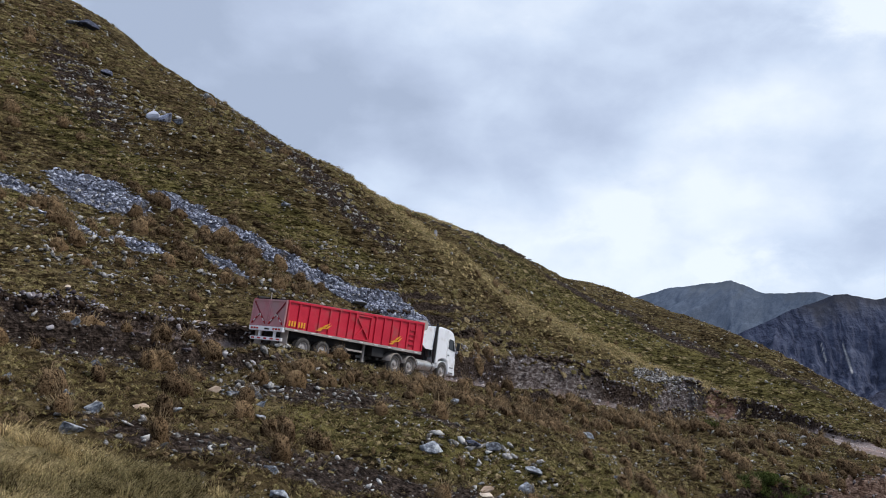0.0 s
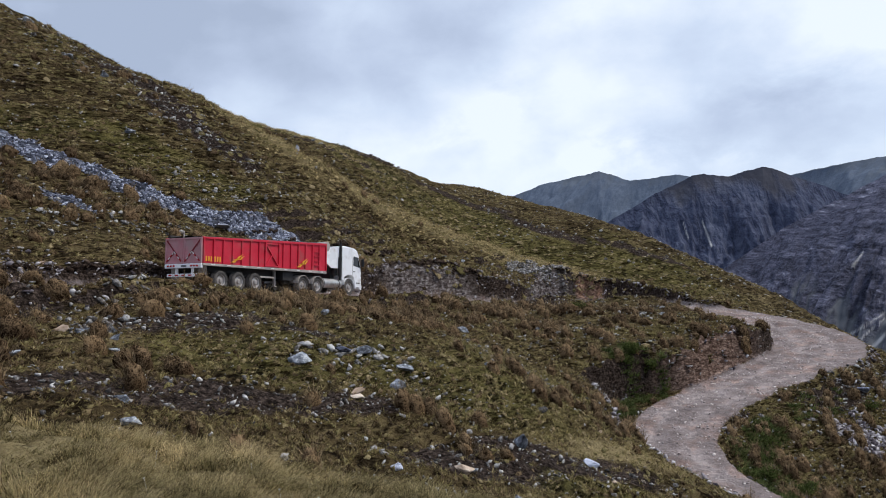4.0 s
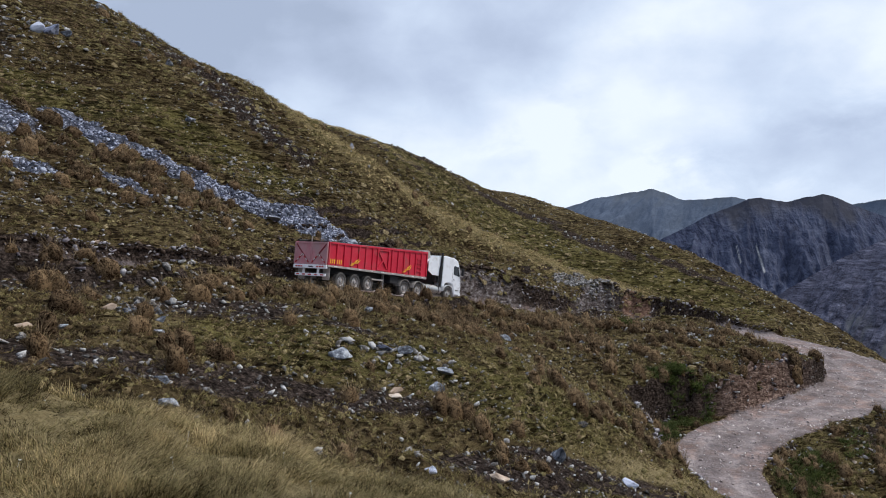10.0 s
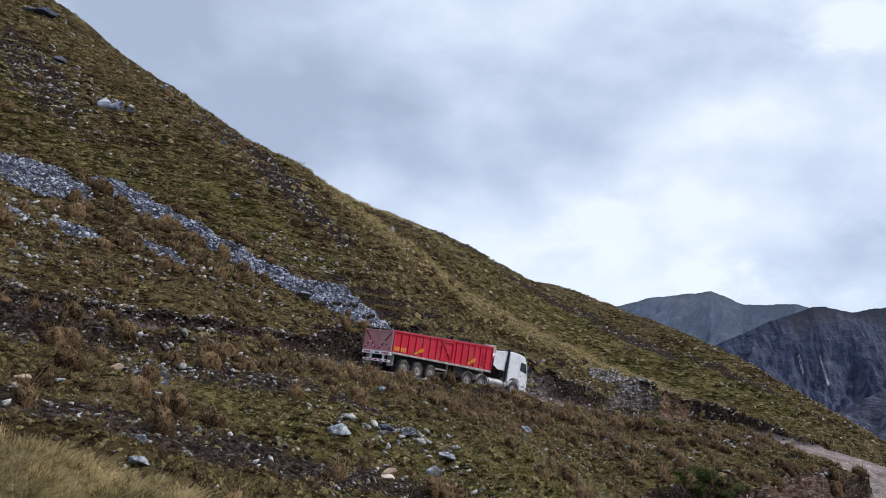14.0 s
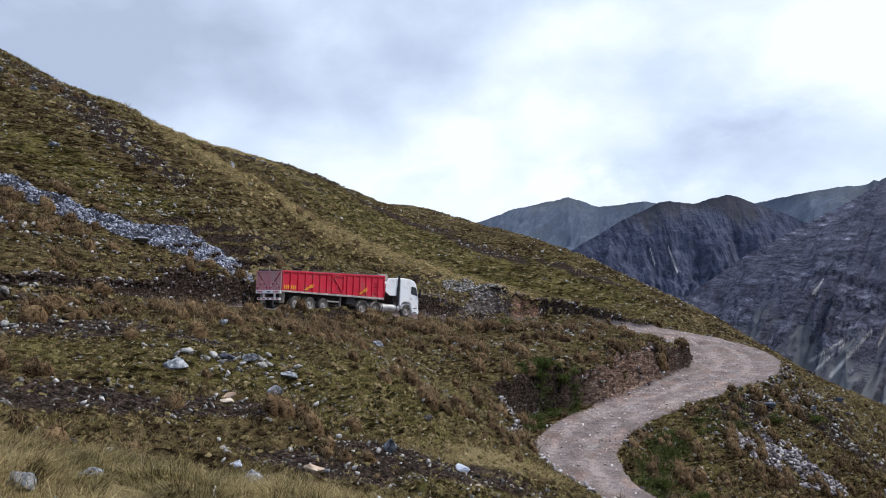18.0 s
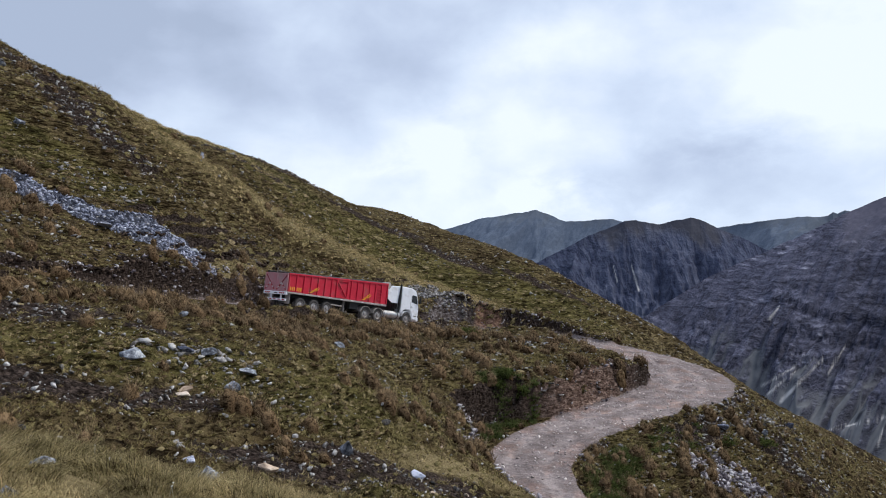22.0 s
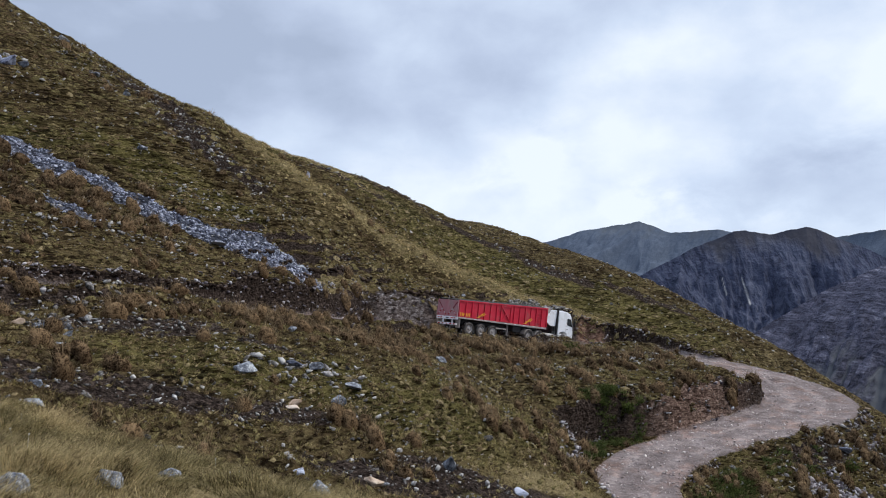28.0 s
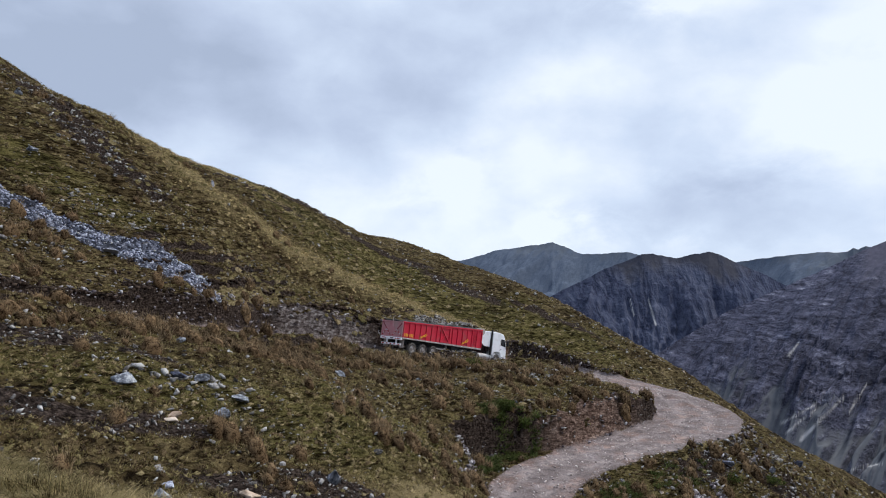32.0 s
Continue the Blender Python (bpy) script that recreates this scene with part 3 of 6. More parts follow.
# stony ground high on the hill
STONY_HILL = [(-29.5, 63.0, 6.0, 2.0, -20), (-23.0, 61.0, 5.0, 2.0, 10), (-27.0, 73.5, 8.0, 2.2, -15), (-18.0, 66.0, 6.0, 2.0, -20), (-11.0, 62.5, 5.0, 2.0, -10), (-34.0, 72.0, 6.0, 2.5, -20), (-37.0, 52.0, 5.0, 2.0, -20), (-44.0, 68.0, 8.0, 3.0, -30), (-33.0, 47.5, 4.0, 1.5, 0), (10.0, 97.0, 9.0, 1.8, 15), (24.0, 92.0, 8.0, 1.8, -35)]
# straw-coloured grass
DRY = [(-1.0, 8.0, 12.0, 4.5, -8), (3.5, 2.0, 14.0, 6.0, 0), (-10.0, 75.0, 6.0, 1.5, -35), (-3.5, 70.6, 6.0, 2.0, -12), (4.5, 73.2, 6.0, 2.7, 15), (11.5, 75.6, 6.0, 3.0, 10), (18.5, 77.2, 6.5, 3.1, 5), (25.0, 76.4, 5.5, 2.4, -20),
       (-20.0, 92.0, 26.0, 4.2, -14), (2.0, 58.0, 6.0, 1.6, 50), (12.0, 28.0, 5.0, 1.5, 30)]
# bare brown earth
EARTH = [(-11.8, 27.0, 5.0, 1.8, 55), (-4.0, 20.8, 6.5, 1.7, 40), (1.0, 24.5, 4.0, 1.1, 35), (4.5, 22.0, 3.4, 1.5, 25), (9.0, 24.9, 4.4, 1.4, 12), (-0.1, 31.2, 2.0, 0.7, 10), (-9.0, 63.6, 6.0, 2.0, -5), (-14.0, 68.0, 7.0, 2.0, -30),
         (-12.5, 34.0, 3.0, 1.0, 55), (5.5, 96.0, 8.0, 1.8, 25), (18.0, 95.2, 8.0, 1.8, 0), (26.5, 89.0, 7.0, 1.6, -45), (36.0, 84.0, 7.0, 1.4, -35), (-30.0, 60.0, 8.0, 2.5, -40), (18.0, 62.0, 4.0, 1.5, 35), (40.0, 44.0, 5.0, 1.4, -20), (1.0, 84.0, 9.0, 1.2, 20), (22.5, 57.0, 5.0, 1.6, 20), (-4.5, 30.5, 5.0, 1.5, 45), (5.0, 45.5, 5.0, 1.3, 50), (27.0, 61.5, 4.0, 1.5, 0), (31.5, 43.2, 4.0, 1.0, 25)]


# short green turf
LUSH = [(14.0, 86.0, 34.0, 9.0, -12), (34.0, 79.0, 16.0, 6.0, -28), (4.0, 29.5, 9.0, 3.2, -4), (9.5, 34.0, 6.0, 4.0, 60), (-2.0, 27.0, 5.0, 2.5, 25), (-9.0, 57.0, 9.0, 2.6, 12), (-22.0, 52.5, 8.0, 2.4, 5), (-24.0, 39.0, 6.0, 2.6, 40), (1.0, 37.5, 4.0, 1.4, 50), (-30.0, 56.0, 8.0, 3.0, -20), (7.0, 22.5, 5.0, 1.4, 15)]


def lushness(x, y):
    best = np.zeros(len(x))
    for e in LUSH:
        best = np.maximum(best, ellipse(x, y, *e))
    return np.clip(1.3 * best + 0.7 * layers(x, y, 7.0, 3) + 0.25 * layers(x, y, 2.0, 2), 0, 1)


def masks(x, y, z, away, side):
    ragged = 0.5 * layers(x, y, 3.0, 3)
    road = np.clip(1 - away / 0.35, 0, 1) * (away < 1)
    scree = np.zeros(len(x))
    for e in SCREE:
        scree = np.maximum(scree, ellipse(x, y, *e))
    scree = np.clip(scree * 2.0 - 0.12 + (scree > 0) * (ragged + 0.5 * layers(x, y, 1.2, 2)) * 0.9, 0, 1) * (1 - road)
    dry = np.zeros(len(x))
    for e in DRY:
        dry = np.maximum(dry, ellipse(x, y, *e))
    soil = np.zeros(len(x))
    for e in EARTH:
        soil = np.maximum(soil, ellipse(x, y, *e))
    return road, scree, np.clip(dry, 0, 1), np.clip(soil * 1.3 + (soil > 0) * ragged * 0.6, 0, 1)


def build_ground():
    xs = spaced(-26.0, 47.0, 0.25, -4200, 4200, 1.06)
    ys = spaced(2.0, 78.0, 0.25, -1500, 4300, 1.06)
    x, y = (a.ravel() for a in np.meshgrid(xs, ys, indexing="ij"))
    z, away, side = land(x, y)
    z = np.clip(z, -330, 160)
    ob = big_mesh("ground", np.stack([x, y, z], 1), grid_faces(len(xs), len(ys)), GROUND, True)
    road, scree, dry, soil = masks(x, y, z, away, side)
    zz = z.reshape(len(xs), len(ys))
    steep = np.hypot(np.gradient(zz, xs, axis=0), np.gradient(zz, ys, axis=1)).ravel()
    bank = np.clip((steep - 0.95) / 0.5, 0, 1) * (away < 6) * (away > 0)
    _, bed_height, _ = to_road(x, y, 0, BEND)
    under = np.clip((2.75 + 0.5 * layers(x, y, 1.5, 2) - (z - bed_height)) / 0.4, 0, 1)  # dark earth and roots stay under the turf's lip
    pale = np.maximum(1.3 * ellipse(x, y, 8.4, 63.4, 5.6, 3.4, 39) * under, np.maximum(0.48 * ellipse(x, y, 26.0, 48.2, 8.0, 3.4, 40), 0.7 * ellipse(x, y, 20.5, 73.0, 6.0, 2.6, 30))) * (away < 5) * (side != 0)
    orange = np.maximum(1.4 * ellipse(x, y, 26.9, 74.8, 1.5, 1.5, 20), 0.5 * ellipse(x, y, 26.0, 48.2, 9.0, 3.6, 40)) * (away < 4)
    track = np.zeros(len(x))
    bed = np.flatnonzero(away < 0.01)
    d, _, _ = to_road(x[bed], y[bed], 0, len(ROAD_LINE) - 1)
    track[bed] = np.exp(-((np.abs(d) - 1.0) / 0.38) ** 2)
    for name, values in (("road", road), ("track", track), ("scree", scree), ("dry", dry), ("lush", lushness(x, y)), ("soil", np.maximum(soil, bank)), ("pale", pale), ("orange", orange)):
        scalar(ob, name, values)
    tagged(ob, "steep grassy mountainside with a dirt road cut across it", "hillside", kind="structure")
    return ob


build_ground()


# ---- mountains ----
EYE_X, EYE_Y, EYE_Z = 4.0, -1.0, -1.0


def mountain(name, crest, reach, drop, material, seed, label, rough_size=1.0, scars=(), detail=(380, 130), slant=0.5, cliffs=None, tread=0.75):
    """A range: crest as (degrees to the right of north, degrees up, metres away); its near flank runs down towards the valley. cliffs: heights between which it breaks into ledges, tread: how far."""
    crest = np.array(crest, float)
    nu, nv = detail
    k = np.linspace(0, len(crest) - 1, nu)
    fine = np.stack([np.interp(k, np.arange(len(crest)), crest[:, i]) for i in range(3)], 1)
    az, el, far = np.radians(fine[:, 0]), np.radians(fine[:, 1]), fine[:, 2]
    cx, cy, cz = EYE_X + far * np.sin(az), EYE_Y + far * np.cos(az), EYE_Z + far * np.tan(el)
    u = np.linspace(0, 1, nu)[:, None]
    v = np.concatenate([np.linspace(-0.35, 0, 10, endpoint=False), np.linspace(0, 1, nv - 10) ** 1.35 * 0.85])[None, :]
    off = 40.0 * seed
    size = far.mean() / 1500 * rough_size
    along = (np.radians(fine[:, 0]) * far.mean())[:, None] / size + 0 * v
    down = reach * v / size + 0 * u
    flat_noise = lambda p, q, lump, count, fall: layers(p.ravel(), q.ravel(), lump, count, fall).reshape(nu, nv)
    warp = flat_noise(along + off * 31, down * 0.6, 420.0, 3, 0.5)
    ridge = 1 - 2 * np.abs(flat_noise(along + 90 * warp + slant * down + off * 17, down * 0.42 + 60 * warp, 260.0, 5, 0.55))
    spur = 1 - 2 * np.abs(flat_noise(along + 40 * warp + slant * down + off * 11, down * 0.3, 95.0, 4, 0.6))
    rib = 1 - 2 * np.abs(flat_noise(along + 30 * warp + (slant + 0.2) * down + off * 5, down * 0.35, 36.0, 4, 0.65))
    rocks = flat_noise(along + off * 7, down * 0.8, 40.0, 5, 0.65)
    depth = np.clip(np.abs(v) * 3.2, 0, 1) ** 0.8
    front = v >= 0
    x = cx[:, None] - np.sin(az)[:, None] * reach * v + 0 * u
    y = cy[:, None] - np.cos(az)[:, None] * reach * v + 0 * u
    z = cz[:, None] - np.where(front, drop * np.abs(v) ** 0.9, drop * np.abs(v) * 0.8)
    z = z + depth * size * (70 * (ridge - 0.62) + 26 * (spur - 0.6)) + (1 - depth) * size * 3.5 * rocks
    if cliffs:
        low, high = cliffs
        zone = z + 45 * warp + 25 * rocks
        bare = np.clip((zone - low) / 40, 0, 1) * np.clip((high - zone) / 40, 0, 1) * depth
        z = z + bare * size * (17 * (rib - 0.6) + 13 * rocks)
        lift = z + 26 * warp + 0.12 * along + 9 * rocks
        step_ = 30.0
        share = lift / step_ - np.floor(lift / step_)
        z = z + bare * np.clip(0.6 + 1.2 * warp, 0, 1) * step_ * (np.clip((share - 0.35) / 0.3, 0, 1) - share) * tread
    else:
        z = z + depth * size * (10 * (rib - 0.6) + 8 * rocks)
    ob = big_mesh(name, np.stack([x.ravel(), y.ravel(), z.ravel()], 1), grid_faces(nu, nv)[:, ::-1], material, True)
    scar = np.zeros((nu, nv))
    p = np.degrees(np.arctan2(x - EYE_X, y - EYE_Y)) + 0.10 * warp
    q = np.degrees(np.arctan2(z - EYE_Z, np.hypot(x - EYE_X, y - EYE_Y)))
    for a0, e0, a1, e1, w in scars:  # pale chutes: upper and lower end in degrees, and half width
        da, de = a1 - a0, e1 - e0
        t = np.clip(((p - a0) * da + (q - e0) * de) / (da * da + de * de), 0, 1)
        scar = np.maximum(scar, np.clip(1.5 - np.hypot(p - a0 - t * da, q - e0 - t * de) / (w * (0.5 + 0.6 * t)), 0, 1))
    scalar(ob, "scar", scar.ravel())
    scalar(ob, "run", (along * size).ravel())
    scalar(ob, "fall", (down * size).ravel())
    tagged(ob, label, "mountain", kind="structure")
    return ob


# bluish distance haze is mixed into these rock colours, most in FARTHEST
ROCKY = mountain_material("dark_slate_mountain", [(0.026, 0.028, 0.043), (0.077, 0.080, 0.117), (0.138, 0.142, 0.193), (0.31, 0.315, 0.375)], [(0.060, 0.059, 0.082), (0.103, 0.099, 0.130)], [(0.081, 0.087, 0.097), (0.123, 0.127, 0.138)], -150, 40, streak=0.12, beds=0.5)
MIDDLE = mountain_material("hazed_slate_mountain", [(0.022, 0.027, 0.048), (0.050, 0.058, 0.094), (0.076, 0.086, 0.126), (0.13, 0.143, 0.188)], [(0.044, 0.045, 0.057), (0.066, 0.065, 0.077)], [(0.050, 0.056, 0.066), (0.080, 0.084, 0.092)], -330, 50, slant=-0.35, streak=1.0)
FARTHEST = mountain_material("far_haze_blue_mountain", [(0.072, 0.092, 0.128), (0.090, 0.112, 0.150), (0.104, 0.127, 0.166), (0.12, 0.142, 0.178)], [(0.086, 0.100, 0.124), (0.100, 0.116, 0.138)], [(0.098, 0.120, 0.152), (0.112, 0.135, 0.166)], -120, 130, relief_depth=0.35)
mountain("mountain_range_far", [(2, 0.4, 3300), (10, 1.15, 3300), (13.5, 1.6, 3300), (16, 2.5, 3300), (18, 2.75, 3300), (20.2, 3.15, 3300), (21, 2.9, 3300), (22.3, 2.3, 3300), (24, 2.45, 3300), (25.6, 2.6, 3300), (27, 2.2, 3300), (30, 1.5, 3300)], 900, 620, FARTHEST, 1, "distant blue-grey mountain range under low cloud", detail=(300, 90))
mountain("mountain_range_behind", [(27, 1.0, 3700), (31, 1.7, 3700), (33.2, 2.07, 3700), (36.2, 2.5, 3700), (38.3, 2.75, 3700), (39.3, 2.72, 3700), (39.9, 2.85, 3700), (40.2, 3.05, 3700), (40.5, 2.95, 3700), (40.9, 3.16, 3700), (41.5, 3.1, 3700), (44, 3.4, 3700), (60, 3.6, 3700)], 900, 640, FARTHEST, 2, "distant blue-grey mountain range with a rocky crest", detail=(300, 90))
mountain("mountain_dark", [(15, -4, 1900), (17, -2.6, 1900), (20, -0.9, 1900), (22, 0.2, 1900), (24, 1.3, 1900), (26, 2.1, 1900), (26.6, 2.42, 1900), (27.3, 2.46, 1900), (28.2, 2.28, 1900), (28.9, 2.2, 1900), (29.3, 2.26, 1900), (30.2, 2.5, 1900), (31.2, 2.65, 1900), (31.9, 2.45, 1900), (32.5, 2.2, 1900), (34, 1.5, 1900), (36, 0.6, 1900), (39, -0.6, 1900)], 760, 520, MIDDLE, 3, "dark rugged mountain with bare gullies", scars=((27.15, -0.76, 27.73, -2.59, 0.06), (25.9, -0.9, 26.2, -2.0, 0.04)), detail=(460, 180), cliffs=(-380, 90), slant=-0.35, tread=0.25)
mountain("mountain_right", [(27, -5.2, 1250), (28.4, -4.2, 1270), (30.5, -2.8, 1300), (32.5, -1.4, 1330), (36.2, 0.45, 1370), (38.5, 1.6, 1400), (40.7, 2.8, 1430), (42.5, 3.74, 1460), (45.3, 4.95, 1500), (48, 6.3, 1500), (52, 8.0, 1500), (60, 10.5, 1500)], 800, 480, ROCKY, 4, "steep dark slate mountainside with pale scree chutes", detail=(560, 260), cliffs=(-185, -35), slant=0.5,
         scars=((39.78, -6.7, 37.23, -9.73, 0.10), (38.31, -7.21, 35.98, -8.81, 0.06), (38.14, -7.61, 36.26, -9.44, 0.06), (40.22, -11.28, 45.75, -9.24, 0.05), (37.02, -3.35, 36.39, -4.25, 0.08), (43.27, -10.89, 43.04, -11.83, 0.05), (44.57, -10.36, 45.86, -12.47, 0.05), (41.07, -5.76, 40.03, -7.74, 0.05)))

# ---- lorry ----


def box(bm, centre, size, bevel=0.0, turn=None):
    made = bmesh.ops.create_cube(bm, size=1.0)["verts"]
    m = Matrix.Translation(centre) @ (turn or Matrix()) @ Matrix.Diagonal((*size, 1))
    bmesh.ops.transform(bm, matrix=m, verts=made)
    if bevel:
        edges = list({e for v in made for e in v.link_edges})
        bmesh.ops.bevel(bm, geom=edges, offset=bevel, segments=2, affect="EDGES", profile=0.6)
    return made


def tube(bm, a, b, radius, sides=14, radius_end=None):
    a, b = Vector(a), Vector(b)
    turn = (b - a).to_track_quat("Z", "Y").to_matrix().to_4x4()
    made = bmesh.ops.create_cone(bm, cap_ends=True, segments=sides, radius1=radius, radius2=radius if radius_end is None else radius_end, depth=(b - a).length)["verts"]
    bmesh.ops.transform(bm, matrix=Matrix.Translation((a + b) / 2) @ turn, verts=made)
    return made


def prism(bm, outline, y0, y1):
    """An outline in x and z, drawn out from y0 to y1."""
    near = [bm.verts.new((x, y0, z)) for x, z in outline]
    far = [bm.verts.new((x, y1, z)) for x, z in outline]
    bm.faces.new(near)
    bm.faces.new(list(reversed(far)))
    for i in range(len(outline)):
        j = (i + 1) % len(outline)
        bm.faces.new((near[j], near[i], far[i], far[j]))
    bmesh.ops.recalc_face_normals(bm, faces=bm.faces[:])


def part(name, bm, material, parent, label="", place=None, smooth=False):
    data = bpy.data.meshes.new(name)
    bm.to_mesh(data)
    bm.free()
    data.materials.append(material)
    if smooth:
        data.polygons.foreach_set("use_smooth", np.ones(len(data.polygons), bool))
    ob = new(name, data)
    ob.parent = parent
    if place is not None:
        ob.matrix_basis = place
    return tagged(ob, label)


def made(build, *rest, **named):
    bm = bmesh.new()
    build(bm, *rest, **named)
    return bm


def lathe(bm, profile, sides=28):
    """A ring profile of (radius, y) turned round the y axis."""
    rings = [[bm.verts.new((r * math.cos(2 * math.pi * k / sides), y, r * math.sin(2 * math.pi * k / sides))) for k in range(sides)] for r, y in profile]
    for a, b in zip(rings, rings[1:]):
        for k in range(sides):
            j = (k + 1) % sides
            bm.faces.new((a[k], a[j], b[j], b[k]))
    bmesh.ops.recalc_face_normals(bm, faces=bm.faces[:])


WHEEL_R = 0.52


def tyre_mesh(bm, width):
    h = width / 2
    lathe(bm, [(0.30, -h + 0.03), (0.40, -h), (0.475, -h + 0.01), (0.51, -h + 0.05), (WHEEL_R, -h + 0.09), (WHEEL_R, h - 0.09), (0.51, h - 0.05), (0.475, h - 0.01), (0.40, h), (0.30, h - 0.03)], 32)
    for k in range(32):  # tread blocks
        a = 2 * math.pi * (k + 0.5) / 32
        turn = Matrix.Rotation(-a, 4, "Y")
        for y in (-h * 0.45, h * 0.45):
            box(bm, turn @ Vector((WHEEL_R + 0.004, y, 0)), (0.02, h * 0.7, 0.06), turn=turn)


def rim_mesh(bm, width, out):
    h = width / 2
    lathe(bm, [(0.30, -h + 0.03), (0.29, -h + 0.06), (0.275, h - 0.14), (0.285, h - 0.05), (0.305, h - 0.02)], 28)
    lathe(bm, [(0.275, h - 0.16), (0.20, h - 0.10), (0.13, h - 0.08), (0.0001, h - 0.08)], 28)
    for k in range(8):
        a = 2 * math.pi * k / 8
        tube(bm, (0.235 * math.cos(a), h - 0.15, 0.235 * math.sin(a)), (0.235 * math.cos(a), h - 0.118, 0.235 * math.sin(a)), 0.030, 8)


def hub_mesh(bm, width):
    h = width / 2
    lathe(bm, [(0.13, h - 0.09), (0.125, h - 0.02), (0.10, h + 0.01), (0.0001, h + 0.012)], 18)
    for k in range(10):
        a = 2 * math.pi * k / 10
        tube(bm, (0.165 * math.cos(a), h - 0.10, 0.165 * math.sin(a)), (0.165 * math.cos(a), h - 0.06, 0.165 * math.sin(a)), 0.016, 6)


WHEELS = []


def wheel(parent, x, y, width):
    """A wheel that turns; its outer face looks away from the middle of the lorry."""
    side = 1 if y > 0 else -1
    ob = part("wheel", made(tyre_mesh, width), RUBBER, parent, "dust-covered truck tyre", smooth=False)
    flip = pose(0, 0, 0, 0, 0, 0 if side > 0 else 180)
    part("rim", made(rim_mesh, width, side), RIM, ob, "dusty grey steel rim", flip)
    part("hub", made(hub_mesh, width), GREY, ob, "", flip)
    ob.matrix_basis = pose(x, y, WHEEL_R)
    WHEELS.append((ob, x, y))
    return ob


def guard(bm, x, y, radius, width, start, end):
    """A mudguard arc over a wheel."""
    n = 12
    rows = []
    for k in range(n + 1):
        a = radians(start + (end - start) * k / n)
        rows.append([bm.verts.new((x + r * math.cos(a), q, WHEEL_R + r * math.sin(a))) for r, q in ((radius, y - width / 2), (radius, y + width / 2), (radius + 0.03, y + width / 2), (radius + 0.03, y - width / 2))])
    for a, b in zip(rows, rows[1:]):
        for k in range(4):
            j = (k + 1) % 4
            bm.faces.new((a[k], a[j], b[j], b[k]))
    bm.faces.new(rows[0])
    bm.faces.new(list(reversed(rows[-1])))
    bmesh.ops.recalc_face_normals(bm, faces=bm.faces[:])


TRAILER_AXLES, DRIVE_AXLES, FRONT_AXLE = (0.45, 1.82, 3.18), (7.50, 8.95), 12.40
BODY_BACK, BODY_FRONT, BODY_LOW, BODY_TOP, BODY_HALF = -0.98, 9.86, 1.40, 2.92, 1.25
REAR_LOW, REAR_TOP, FRONT_LOW, FRONT_TOP = 1.36, 2.68, 1.46, 3.18  # the body grows taller towards the cab


def flame(bm, x, z, size, y):
    """A swept marking of three thin pointed strokes."""
    for dx, dz, w in ((0.0, 0.0, 0.72), (0.16, 0.12, 0.78), (0.52, 0.16, 0.52)):
        shape = [(x + (dx + a * w) * size, z + (dz + b * w) * size) for a, b in ((0.0, 0.0), (0.50, 0.02), (0.56, 0.09), (1.0, 0.46), (0.50, 0.25), (0.42, 0.14))]
        near = [bm.verts.new((p, y, q)) for p, q in shape]
        far = [bm.verts.new((p, y + 0.004, q)) for p, q in shape]
        bm.faces.new(near)
        bm.faces.new(list(reversed(far)))
        for i in range(len(shape)):
            bm.faces.new((near[(i + 1) % len(shape)], near[i], far[i], far[(i + 1) % len(shape)]))
    bmesh.ops.recalc_face_normals(bm, faces=bm.faces[:])


def strut(bm, a, b, wide, deep):
    """A flat bar between two points of an upright wall that faces along x or y; deep: its size across the wall."""
    a, b = Vector(a), Vector(b)
    along_x = abs(b.x - a.x) > abs(b.y - a.y)
    size = ((b - a).length, deep, wide) if along_x else (deep, (b - a).length, wide)
    turn = Matrix.Rotation(-math.atan2(b.z - a.z, b.x - a.x), 4, "Y") if along_x else Matrix.Rotation(math.atan2(b.z - a.z, b.y - a.y), 4, "X")
    box(bm, (a + b) / 2, size, 0.008, turn)


